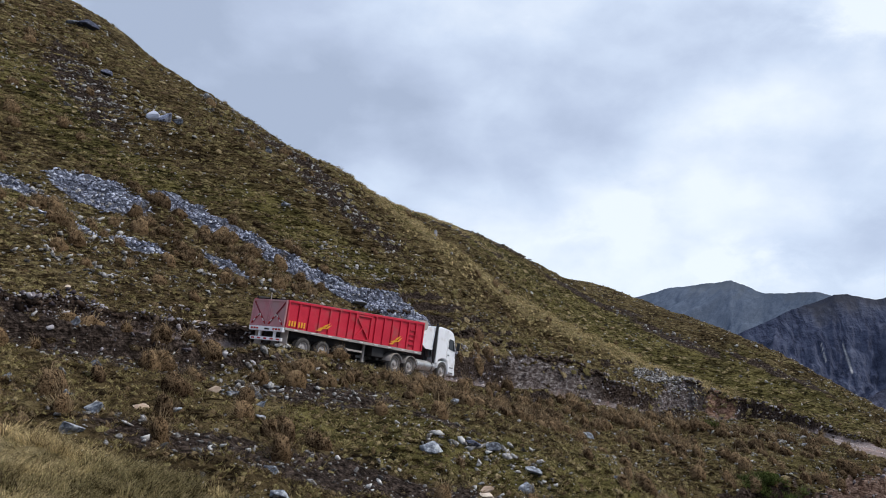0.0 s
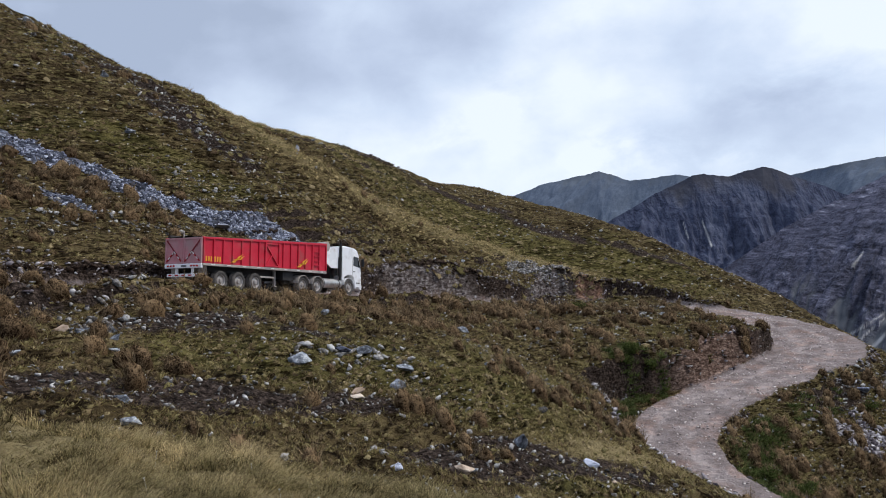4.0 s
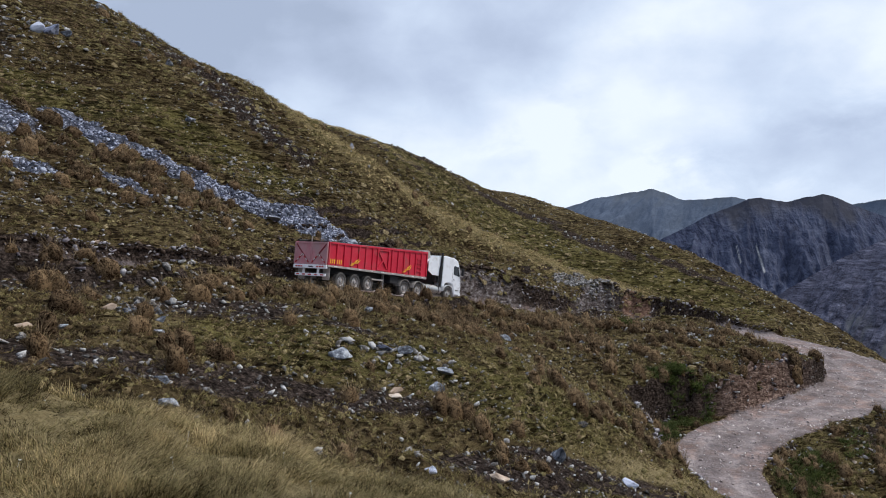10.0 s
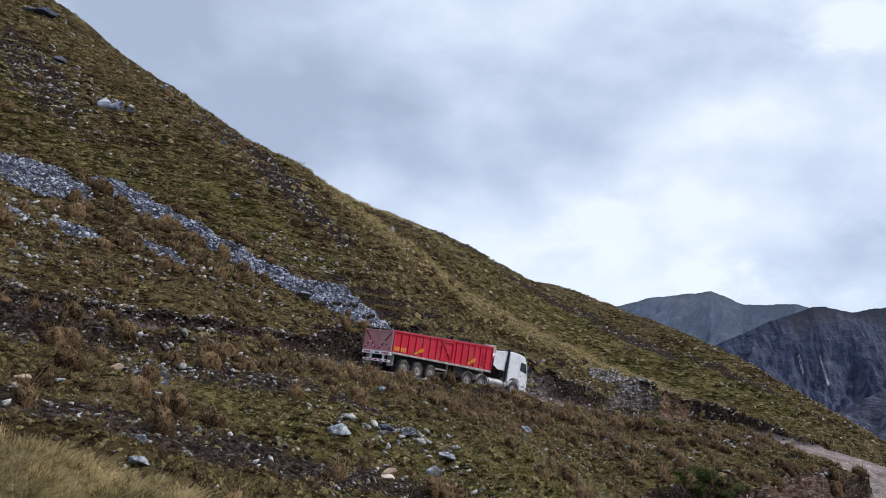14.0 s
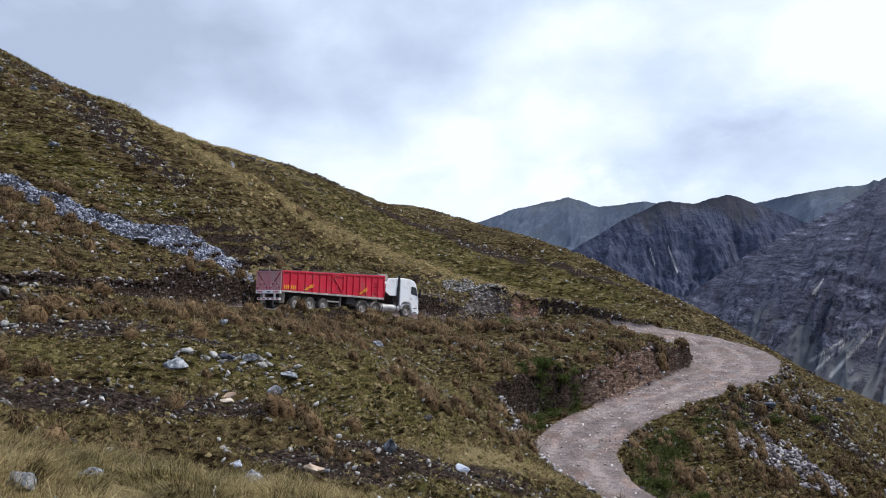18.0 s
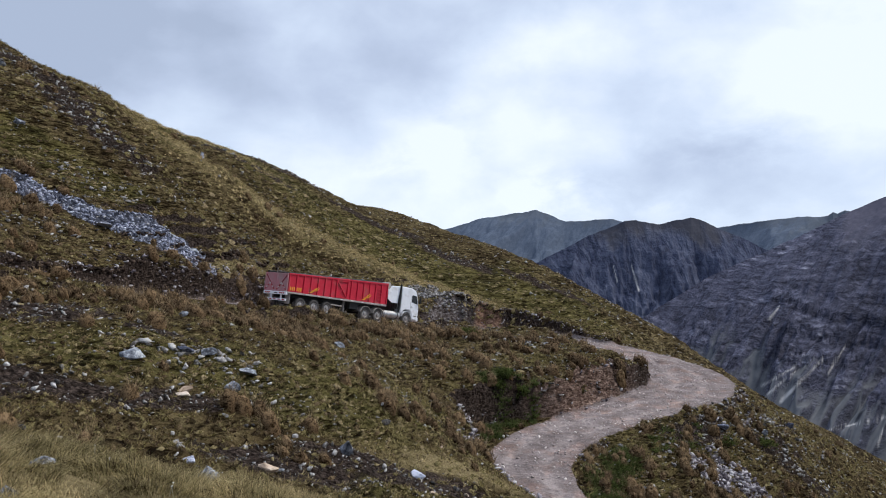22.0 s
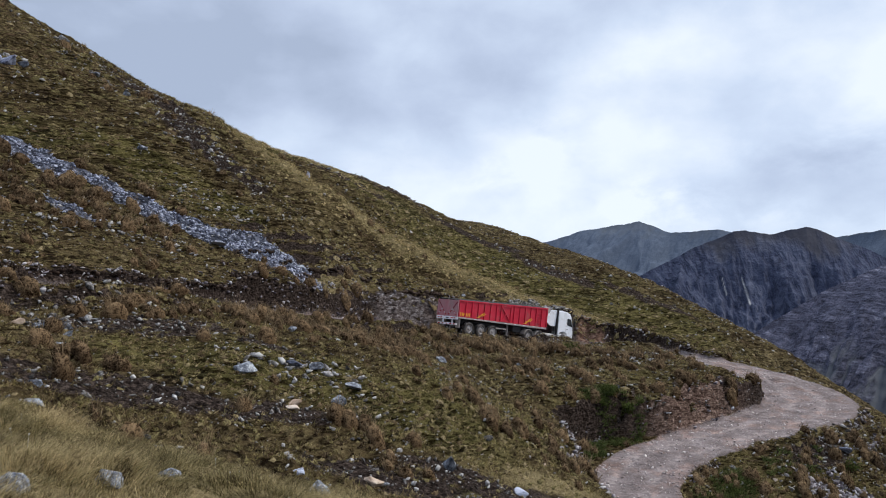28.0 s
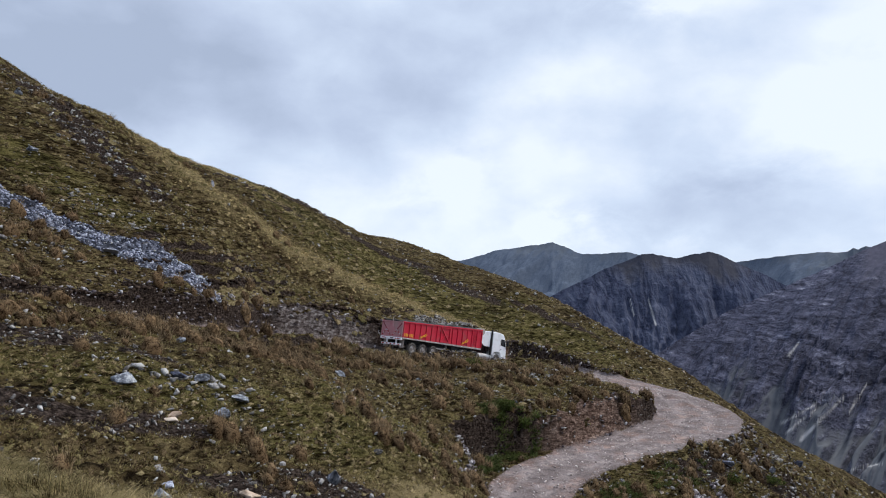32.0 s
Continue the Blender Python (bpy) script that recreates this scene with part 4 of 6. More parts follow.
def build_trailer():
    t = tagged(new("semi_trailer"), "long red steel tipper semi-trailer with ribbed sides on a dirt road", "trailer")
    L, mid = BODY_FRONT - BODY_BACK, (BODY_FRONT + BODY_BACK) / 2
    h, zc = BODY_TOP - BODY_LOW, (BODY_TOP + BODY_LOW) / 2
    for s in (-1, 1):
        y = s * BODY_HALF
        panel = part("side_panel", made(box, (mid, y - s * 0.04, zc), (L, 0.05, h)), RED, t, "bright red steel side with dust")
        part("top_rail", made(box, (mid, y - s * 0.02, BODY_TOP - 0.02), (L + 0.04, 0.14, 0.13), 0.02), RED, t)
        part("bottom_rail", made(box, (mid, y - s * 0.015, BODY_LOW - 0.06), (L, 0.13, 0.14), 0.015), GREY, t, "pale dusty lower rail")
        count = 15
        for k in range(count + 1):
            x = BODY_BACK + 0.06 + (L - 0.12) * k / count
            if k in (7, 8):
                continue
            part("rib", made(box, (x, y + s * 0.01, zc), (0.09, 0.10, h - 0.1), 0.012), RED, panel)
        # a braced door in the middle of the side
        xa, xb = BODY_BACK + L * 6.5 / count + 0.18, BODY_BACK + L * 8.5 / count - 0.05
        for x in (xa, xb):
            part("door_post", made(box, (x, y + s * 0.012, zc), (0.09, 0.11, h - 0.1), 0.012), RED, panel)
        for z in (BODY_TOP - 0.16, BODY_LOW + 0.08):
            part("door_rail", made(box, ((xa + xb) / 2, y + s * 0.012, z), (xb - xa, 0.10, 0.08), 0.01), RED, panel)
        part("brace", made(strut, (xa + 0.05, y + s * 0.02, BODY_TOP - 0.2), (xb - 0.05, y + s * 0.02, BODY_LOW + 0.12), 0.08, 0.07), RED, panel)
        part("brace", made(strut, (xa + 0.05, y + s * 0.026, BODY_LOW + 0.12), ((xa + xb) / 2 - 0.03, y + s * 0.026, zc - 0.06), 0.08, 0.07), RED, panel)
        # rungs near the front
        for k in range(4):
            part("rung", made(box, (BODY_FRONT - 1.05, y + s * 0.03, BODY_LOW + 0.3 + 0.25 * k), (0.46, 0.05, 0.05), 0.008), RED, panel)
        for k in range(9):
            part("reflector", made(box, (BODY_BACK + 0.7 + 1.2 * k, y + s * 0.055, BODY_LOW - 0.05), (0.28, 0.012, 0.05)), REFLECT, t, "worn white reflective strip")
        part("marking", made(flame, BODY_BACK + 1.95, BODY_LOW + 0.14, 1.10, y + (0.065 if s > 0 else -0.069)), YELLOW, panel, "yellow swept flame-shaped marking")
        part("marking", made(flame, BODY_FRONT - 3.15, BODY_LOW + 0.12, 1.15, y + (0.065 if s > 0 else -0.069)), YELLOW, panel, "yellow swept flame-shaped marking")
        for x in (BODY_BACK + 0.38, BODY_BACK + 1.02):  # painted code, as bars
            for q in (-0.2, 0.0, 0.2):
                part("code_bar", made(box, (x + q * 0.9, y + s * 0.062, BODY_LOW + 0.28), (0.10, 0.006, 0.30)), YELLOW, panel, "yellow painted bar")
    part("front_wall", made(box, (BODY_FRONT - 0.03, 0, zc + 0.02), (0.06, 2 * BODY_HALF - 0.1, h + 0.05), 0.01), RED, t)
    part("floor", made(box, (mid, 0, BODY_LOW - 0.02), (L - 0.1, 2 * BODY_HALF - 0.16, 0.08)), DARK, t)
    # tailgate in two leaves with crossed braces
    gate = part("tailgate", made(box, (BODY_BACK - 0.03, 0, zc + 0.01), (0.06, 2 * BODY_HALF - 0.02, h + 0.02), 0.01), PALE_RED, t, "faded pinkish-red dusty tailgate in two leaves")
    for y in (-1.2, -0.06, 0.06, 1.2):
        part("gate_post", made(box, (BODY_BACK - 0.075, y, zc), (0.06, 0.09, h), 0.01), PALE_RED, gate)
    for z in (BODY_TOP - 0.04, BODY_LOW + 0.05):
        part("gate_rail", made(box, (BODY_BACK - 0.07, 0, z), (0.05, 2 * BODY_HALF - 0.04, 0.10), 0.01), PALE_RED, gate)
    for s in (-1, 1):
        out_, in_, xg = s * 1.14, s * 0.12, BODY_BACK - 0.08
        part("gate_brace", made(strut, (xg, out_, BODY_TOP - 0.12), (xg, in_, BODY_LOW + 0.12), 0.07, 0.045), DARK_RED, gate, "dark red diagonal brace")
        part("gate_brace", made(strut, (xg - 0.004, out_, BODY_LOW + 0.12), (xg - 0.004, s * 0.64, zc - 0.06), 0.07, 0.045), DARK_RED, gate, "dark red diagonal brace")
        for k in range(4):  # taped in red and white
            for far_, near_, up in ((s * 0.62, in_, zc - 0.04), (s * 0.64, out_, zc - 0.08)):
                p0, p1 = k / 4, (k + 1) / 4
                at_ = lambda q: (xg - 0.03, far_ + (near_ - far_) * q, up + (BODY_LOW + 0.12 - up) * q)
                part("reflector", made(strut, at_(p0), at_(p1), 0.055, 0.012), REFLECT if k % 2 == 0 else LAMP_RED, gate, "red and white reflective strip")
    part("rear_beam", made(box, (BODY_BACK - 0.03, 0, BODY_LOW - 0.14), (0.16, 2.5, 0.26), 0.02), WHITE, t, "white steel rear beam with lamps")
    for k, y in enumerate((-1.0, -0.8, -0.6, 0.6, 0.8, 1.0)):
        part("tail_lamp", made(box, (BODY_BACK - 0.12, y, BODY_LOW - 0.14), (0.03, 0.13, 0.10), 0.01), LAMP_RED, t, "dark red tail lamp")
    part("plate_bar", made(box, (BODY_BACK - 0.118, -0.1, BODY_LOW - 0.15), (0.012, 0.34, 0.09)), DARK, t, "dark number plate bar")
    for y in (-0.55, 0.55):
        part("bumper_post", made(box, (BODY_BACK + 0.05, y, 1.05), (0.10, 0.12, 0.72), 0.012), WHITE, t)
    part("rear_bumper", made(box, (BODY_BACK + 0.02, 0, 0.76), (0.12, 2.3, 0.16), 0.02), WHITE, t, "white rear underrun bar with tape")
    for k in range(5):
        part("reflector", made(box, (BODY_BACK - 0.045, -0.92 + 0.46 * k, 0.76), (0.01, 0.22, 0.07)), LAMP_RED, t, "red reflective strip")
    for s in (-1, 1):
        part("chassis_beam", made(box, (4.4, s * 0.45, 1.13), (10.2, 0.14, 0.34), 0.015), DARK, t)
        part("mud_flap", made(box, (-0.66, s * 0.95, 0.92), (0.03, 0.52, 0.85), 0.006), GREY, t, "dusty grey mud flap")
        part("landing_leg", made(box, (5.35, s * 0.75, 0.85), (0.13, 0.13, 0.95), 0.012), GREY, t)
        part("leg_foot", made(box, (5.35, s * 0.75, 0.38), (0.26, 0.24, 0.05), 0.01), GREY, t)
        part("leg_strut", made(tube, (5.35, s * 0.75, 0.62), (6.1, s * 0.5, 1.15), 0.03, 8), DARK, t)
        part("side_guard", made(box, (4.1, s * 1.12, 0.86), (1.5, 0.05, 0.10), 0.01), GREY, t)
        part("tool_box", made(box, (6.2, s * 0.86, 1.0), (0.95, 0.45, 0.5), 0.02), DARK, t)
    for x in TRAILER_AXLES:
        part("axle", made(tube, (x, -0.95, WHEEL_R), (x, 0.95, WHEEL_R), 0.07, 12), DARK, t)
        for s in (-1, 1):
            wheel(t, x, s * 1.06, 0.33)
            part("spring", made(box, (x, s * 0.5, 0.86), (1.05, 0.09, 0.12), 0.02), DARK, t)
    # heap of ore under a rolled-back dark cover
    def heap(bm):
        nx, ny = 40, 10
        rows = []
        for i in range(nx + 1):
            x = BODY_BACK + 0.08 + (L - 0.16) * i / nx
            row = []
            for j in range(ny + 1):
                y = -BODY_HALF + 0.1 + (2 * BODY_HALF - 0.2) * j / ny
                z = BODY_TOP + 0.03 + 0.14 * (1 - (y / BODY_HALF) ** 2) * (0.8 + 0.4 * noise.noise((x * 0.7, y, 3.1))) + 0.05 * noise.noise((x * 2.3, y * 2.3, 0))
                row.append(bm.verts.new((x, y, z)))
            rows.append(row)
        for a, b in zip(rows, rows[1:]):
            for j in range(ny):
                bm.faces.new((a[j], b[j], b[j + 1], a[j + 1]))
    part("load", made(heap), ORE, t, "dark heaped ore load", smooth=True)
    def cover_roll(bm):
        tube(bm, (BODY_BACK + 0.1, BODY_HALF - 0.05, BODY_TOP + 0.12), (BODY_FRONT - 0.1, BODY_HALF - 0.05, BODY_TOP + 0.12), 0.10, 10)
    part("rolled_cover", made(cover_roll), ORE, t, "rolled dark tarpaulin on the rim")
    part("cover_drum", made(tube, (BODY_FRONT + 0.16, -BODY_HALF + 0.02, BODY_TOP - 0.10), (BODY_FRONT + 0.16, BODY_HALF - 0.02, BODY_TOP - 0.10), 0.26, 16), GREY, t, "grey rolled tarpaulin at the front wall")
    part("antenna_post", made(tube, (BODY_BACK - 0.05, 0.02, BODY_TOP), (BODY_BACK - 0.05, 0.02, BODY_TOP + 0.42), 0.025, 8), GREY, t)
    body = ("side_panel", "top_rail", "bottom_rail", "rib", "door_post", "door_rail", "brace", "rung", "reflector", "marking", "code_bar", "front_wall", "floor", "tailgate", "gate_post", "gate_rail", "gate_brace", "load", "rolled_cover", "cover_drum", "antenna_post", "rear_beam", "tail_lamp", "plate_bar")
    for ob in t.children_recursive:
        if ob.name.split(".")[0] in body:
            for v in ob.data.vertices:
                u = (v.co.x - BODY_BACK) / L
                if v.co.z > 1.0:
                    low, high = REAR_LOW + (FRONT_LOW - REAR_LOW) * u, REAR_TOP + (FRONT_TOP - REAR_TOP) * u
                    v.co.z = low + (v.co.z - BODY_LOW) * (high - low) / h
    return t


def build_tractor():
    """The tractor; its own x starts at the middle of its drive axles."""
    t = tagged(new("lorry_tractor"), "white long-haul lorry tractor with a dusty chrome tank", "lorry")
    base = (DRIVE_AXLES[0] + DRIVE_AXLES[1]) / 2
    fx, da = FRONT_AXLE - base, (DRIVE_AXLES[1] - DRIVE_AXLES[0]) / 2
    cab_back, cab_front = fx - 0.85, fx + 1.42
    side = [(cab_back, 0.95), (fx - 0.62, 0.95), (fx - 0.5, 1.18), (fx - 0.2, 1.30), (fx + 0.2, 1.30), (fx + 0.5, 1.18), (fx + 0.64, 0.82), (fx + 0.68, 0.42), (cab_front - 0.05, 0.40), (cab_front, 0.75), (cab_front, 1.45), (cab_front - 0.06, 1.75), (cab_front - 0.34, 2.72), (cab_front - 0.55, 3.02), (cab_front - 1.0, 3.16), (cab_back + 0.35, 3.22), (cab_back + 0.06, 3.16), (cab_back, 3.0)]
    bm = made(prism, side, -1.23, 1.23)
    bmesh.ops.bevel(bm, geom=[e for e in bm.edges if abs(e.verts[0].co.y - e.verts[1].co.y) < 1e-4], offset=0.07, segments=3, affect="EDGES", profile=0.5)
    cab = part("cab", bm, WHITE, t, "clean white cab with a sleeper roof")
    for s in (-1, 1):
        y = s * 1.233
        win = [(cab_front - 0.98, 1.98), (cab_front - 0.20, 1.84), (cab_front - 0.40, 2.54), (cab_front - 0.90, 2.60), (cab_front - 0.98, 2.54)]
        part("side_window", made(prism, win, min(y, y + s * 0.012), max(y, y + s * 0.012)), GLASS, cab, "dark side window")
        for x in (cab_front - 1.08, cab_front - 0.14):
            part("door_seam", made(box, (x, y + s * 0.002, 1.75), (0.012, 0.008, 1.45)), GREY, cab)
        part("door_handle", made(box, (cab_front - 0.92, y + s * 0.02, 1.58), (0.16, 0.035, 0.05), 0.01), DARK, cab, "black door handle")
        part("mirror", made(box, (cab_front - 0.06, s * 1.38, 2.20), (0.09, 0.20, 0.50), 0.03), DARK, cab, "dark mirror housing")
        part("mirror_arm", made(tube, (cab_front - 0.16, s * 1.2, 2.42), (cab_front - 0.03, s * 1.42, 2.40), 0.02, 8), DARK, cab)
        for z in (0.50, 0.82):
            part("step", made(box, (fx + 0.0 + 0.98, s * 1.18, z), (0.42, 0.14, 0.06), 0.01), DARK, t)
        part("headlamp", made(box, (cab_front + 0.01, s * 0.95, 0.92), (0.06, 0.40, 0.22), 0.02), REFLECT, cab, "clear headlamp")
        part("fairing", made(prism, [(1.78, 2.0), (2.3, 1.72), (cab_back - 0.1, 1.72), (cab_back - 0.1, 3.12), (2.0, 3.0), (1.78, 2.7)], s * 1.10 - 0.025, s * 1.10 + 0.025), WHITE, t, "white side wind fairing")
        part("front_mudguard", made(guard, fx, s * 1.04, 0.60, 0.36, 15, 165), WHITE, t)
        part("rear_beam", made(box, (0.3, s * 0.42, 0.92), (5.2, 0.10, 0.28), 0.01), DARK, t)
    bm = bmesh.new()
    low, high = (cab_front + 0.012, 1.72), (cab_front - 0.31, 2.70)
    vs = [bm.verts.new(v) for v in ((low[0], -1.08, low[1]), (low[0], 1.08, low[1]), (high[0], 1.0, high[1]), (high[0], -1.0, high[1]))]
    bm.faces.new(vs)
    bmesh.ops.solidify(bm, geom=bm.faces[:], thickness=0.012)
    part("windscreen", bm, GLASS, cab, "dark sloping windscreen")
    for k in range(5):
        part("grille_bar", made(box, (cab_front + 0.015, 0, 0.86 + 0.12 * k), (0.03, 1.35, 0.06), 0.01), DARK, cab)
    part("front_bumper", made(box, (cab_front - 0.02, 0, 0.52), (0.22, 2.4, 0.34), 0.05), WHITE, t)
    part("roof_deflector", made(prism, [(cab_back - 0.02, 2.95), (cab_back - 0.4, 2.72), (cab_back - 0.4, 2.66), (cab_back, 2.66)], -1.1, 1.1), WHITE, t)
    # the stack behind the cab, its guard and the tall intake
    part("exhaust_stack", made(tube, (cab_back - 0.20, -1.20, 0.95), (cab_back - 0.14, -1.20, 3.36), 0.085, 16), DARK, t, "sooty vertical exhaust stack")
    part("stack_guard", made(tube, (cab_back - 0.2, -1.20, 1.2), (cab_back - 0.18, -1.20, 2.45), 0.12, 16), DARK, t, "dark perforated stack guard")
    part("air_intake", made(box, (cab_back - 0.34, -0.86, 2.0), (0.30, 0.26, 1.5), 0.03), DARK, t)
    part("cab_rear_unit", made(box, (cab_back - 0.30, 0.1, 1.75), (0.42, 1.5, 1.5), 0.04), DARK, t)
    for s in (-1, 1):
        part("fuel_tank", made(tube, (1.15, s * 0.90, 0.72), (fx - 0.78, s * 0.90, 0.72), 0.31, 22), METAL, t, "dusty bright metal fuel tank", smooth=False)
        for x in (1.45, fx - 1.1):
            part("tank_strap", made(tube, (x - 0.03, s * 0.90, 0.72), (x + 0.03, s * 0.90, 0.72), 0.322, 22), DARK, t)
        for x in (-da, da):
            part("rear_mudguard", made(guard, x, s * 0.98, 0.58, 0.60, 12, 168), GREY, t, "dusty grey mudguard")
            wheel(t, x, s * 1.03, 0.36)
        wheel(t, fx, s * 1.06, 0.31)
    for x in (-da, da, fx):
        part("axle", made(tube, (x, -0.9, WHEEL_R), (x, 0.9, WHEEL_R), 0.08, 12), DARK, t)
    part("fifth_wheel", made(tube, (0.1, 0, 1.06), (0.1, 0, 1.12), 0.5, 20), DARK, t)
    part("engine", made(box, (fx + 0.1, 0, 0.85), (1.9, 0.9, 0.6), 0.05), DARK, t)
    return t


TRAILER, TRACTOR = build_trailer(), build_tractor()

# ---- plants ----


def grass_material(name, low, high, tip, thin=0.5):
    """Blades: the tuft's tone runs from low to high, each blade a little off it."""
    m = bpy.data.materials.new(name)
    m.use_nodes = True
    n = Nodes(m.node_tree)
    island = n.add("ShaderNodeNewGeometry").outputs["Random Per Island"]
    tone = n.maths("ADD", n.attribute("tone"), n.maths("MULTIPLY", n.maths("SUBTRACT", island, 0.5), 0.7))
    k = len(low)
    colour = n.ramp(tone, [(i / (k - 1), c) for i, c in enumerate(low)])
    at = n.coords().outputs["Object"]
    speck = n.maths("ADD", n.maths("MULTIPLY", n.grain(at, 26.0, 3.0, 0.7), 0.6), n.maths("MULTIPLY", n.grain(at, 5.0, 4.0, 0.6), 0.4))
    # pale straw tips over darker bases: each clump's light top is put into colour
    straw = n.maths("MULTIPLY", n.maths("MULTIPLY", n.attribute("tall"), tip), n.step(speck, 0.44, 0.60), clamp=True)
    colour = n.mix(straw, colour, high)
    # dark specks paint in the shade of gaps between blades
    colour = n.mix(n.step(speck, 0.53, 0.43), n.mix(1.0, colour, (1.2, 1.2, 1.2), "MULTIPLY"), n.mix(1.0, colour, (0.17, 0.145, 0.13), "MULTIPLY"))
    lit = n.add("ShaderNodeBsdfDiffuse", {"Color": colour, "Roughness": 0.6}).outputs[0]
    through_blade = n.add("ShaderNodeBsdfTranslucent", {"Color": colour}).outputs[0]
    shader = n.add("ShaderNodeMixShader", {"Fac": thin, 1: lit, 2: through_blade})
    n.add("ShaderNodeOutputMaterial", {"Surface": shader.outputs[0]})
    return m


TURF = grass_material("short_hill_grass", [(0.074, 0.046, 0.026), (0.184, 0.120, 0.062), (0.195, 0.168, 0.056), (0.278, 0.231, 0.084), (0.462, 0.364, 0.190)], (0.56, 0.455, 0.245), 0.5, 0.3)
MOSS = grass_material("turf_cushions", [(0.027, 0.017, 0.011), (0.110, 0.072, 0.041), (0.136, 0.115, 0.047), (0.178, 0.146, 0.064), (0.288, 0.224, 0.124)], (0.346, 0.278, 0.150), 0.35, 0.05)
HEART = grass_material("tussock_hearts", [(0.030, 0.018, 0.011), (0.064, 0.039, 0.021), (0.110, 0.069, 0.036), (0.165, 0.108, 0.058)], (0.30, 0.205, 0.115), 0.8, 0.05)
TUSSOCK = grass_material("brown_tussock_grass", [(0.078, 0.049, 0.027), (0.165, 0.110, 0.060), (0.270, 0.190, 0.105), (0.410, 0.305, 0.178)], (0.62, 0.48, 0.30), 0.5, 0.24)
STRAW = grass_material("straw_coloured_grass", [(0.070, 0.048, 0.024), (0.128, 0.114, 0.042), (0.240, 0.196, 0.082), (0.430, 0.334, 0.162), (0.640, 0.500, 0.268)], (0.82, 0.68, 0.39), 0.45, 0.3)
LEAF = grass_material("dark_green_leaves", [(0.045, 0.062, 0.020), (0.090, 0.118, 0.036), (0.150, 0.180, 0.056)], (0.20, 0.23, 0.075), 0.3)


def slope_of(x, y):
    h = 0.4
    return (land(x + h, y)[0] - land(x - h, y)[0]) / (2 * h), (land(x, y + h)[0] - land(x, y - h)[0]) / (2 * h)


def fan(rng, count, near, far, left=-44.0, right=54.0, lean=1.0):
    """Random plan places in front of the standing place, thinning with distance."""
    u = rng.random(count)
    k = 2.0 - lean
    r = (near ** k + u * (far ** k - near ** k)) ** (1 / k)
    a = np.radians(left + (right - left) * rng.random(count))
    return EYE_X - 2 + r * np.sin(a), EYE_Y + 1 + r * np.cos(a), r


def blades(name, x, y, z, height, spread, count, width, tone, material, label, category, rng, bent=True, lean=0.5, blown=None, dome=False):
    """Tufts of blades joined into one mesh."""
    n = len(x)
    rep = lambda q: np.repeat(np.asarray(q, float) * np.ones(n), count)
    a = rng.random(n * count) * 2 * np.pi
    out = np.sqrt(rng.random(n * count))
    bx, by = rep(x) + np.cos(a) * out * rep(spread) * 0.45, rep(y) + np.sin(a) * out * rep(spread) * 0.45
    bz = rep(z) - 0.03
    h = rep(height) * (0.55 + 0.6 * rng.random(n * count))
    if dome:
        h = h * (1.08 - 0.75 * out ** 2)
    turn = a + rng.normal(0, 0.5, n * count)
    fall = rep(spread) * (0.35 + 0.65 * out) * (lean + 0.5 * rng.random(n * count))
    dx, dy = np.cos(turn) * fall, np.sin(turn) * fall
    if blown is not None:  # each tuft combed one way
        comb = rep(blown)
        dx, dy = dx + (0.3 + 0.35 * (lean > 0.5)) * np.cos(comb) * rep(spread), dy + (0.3 + 0.35 * (lean > 0.5)) * np.sin(comb) * rep(spread)
    w = rep(width) * (0.7 + 0.6 * rng.random(n * count))
    face = rng.random(n * count) * np.pi
    wx, wy = np.cos(face) * w, np.sin(face) * w
    if bent:
        vs = np.stack([np.stack([bx - wx, by - wy, bz], 1), np.stack([bx + wx, by + wy, bz], 1),
                       np.stack([bx + dx * 0.35 - wx * 0.7, by + dy * 0.35 - wy * 0.7, bz + h * 0.62], 1), np.stack([bx + dx * 0.35 + wx * 0.7, by + dy * 0.35 + wy * 0.7, bz + h * 0.62], 1),
                       np.stack([bx + dx, by + dy, bz + h], 1)], 1).reshape(-1, 3)
        i = np.arange(n * count)[:, None] * 5
        faces = np.concatenate([i + [[0, 1, 3]], i + [[0, 3, 2]], i + [[2, 3, 4]]], 1).reshape(-1, 3)
        tall = np.tile([0.0, 0.0, 0.6, 0.6, 1.0], n * count)
        per = 5
    else:
        vs = np.stack([np.stack([bx - wx, by - wy, bz], 1), np.stack([bx + wx, by + wy, bz], 1), np.stack([bx + dx, by + dy, bz + h], 1)], 1).reshape(-1, 3)
        faces = np.arange(n * count * 3).reshape(-1, 3)
        tall = np.tile([0.0, 0.0, 1.0], n * count)
        per = 3
    ob = big_mesh(name, vs, faces, material)
    scalar(ob, "tone", np.repeat(rep(tone), per))
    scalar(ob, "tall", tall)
    return tagged(ob, label, category, kind="stuff")


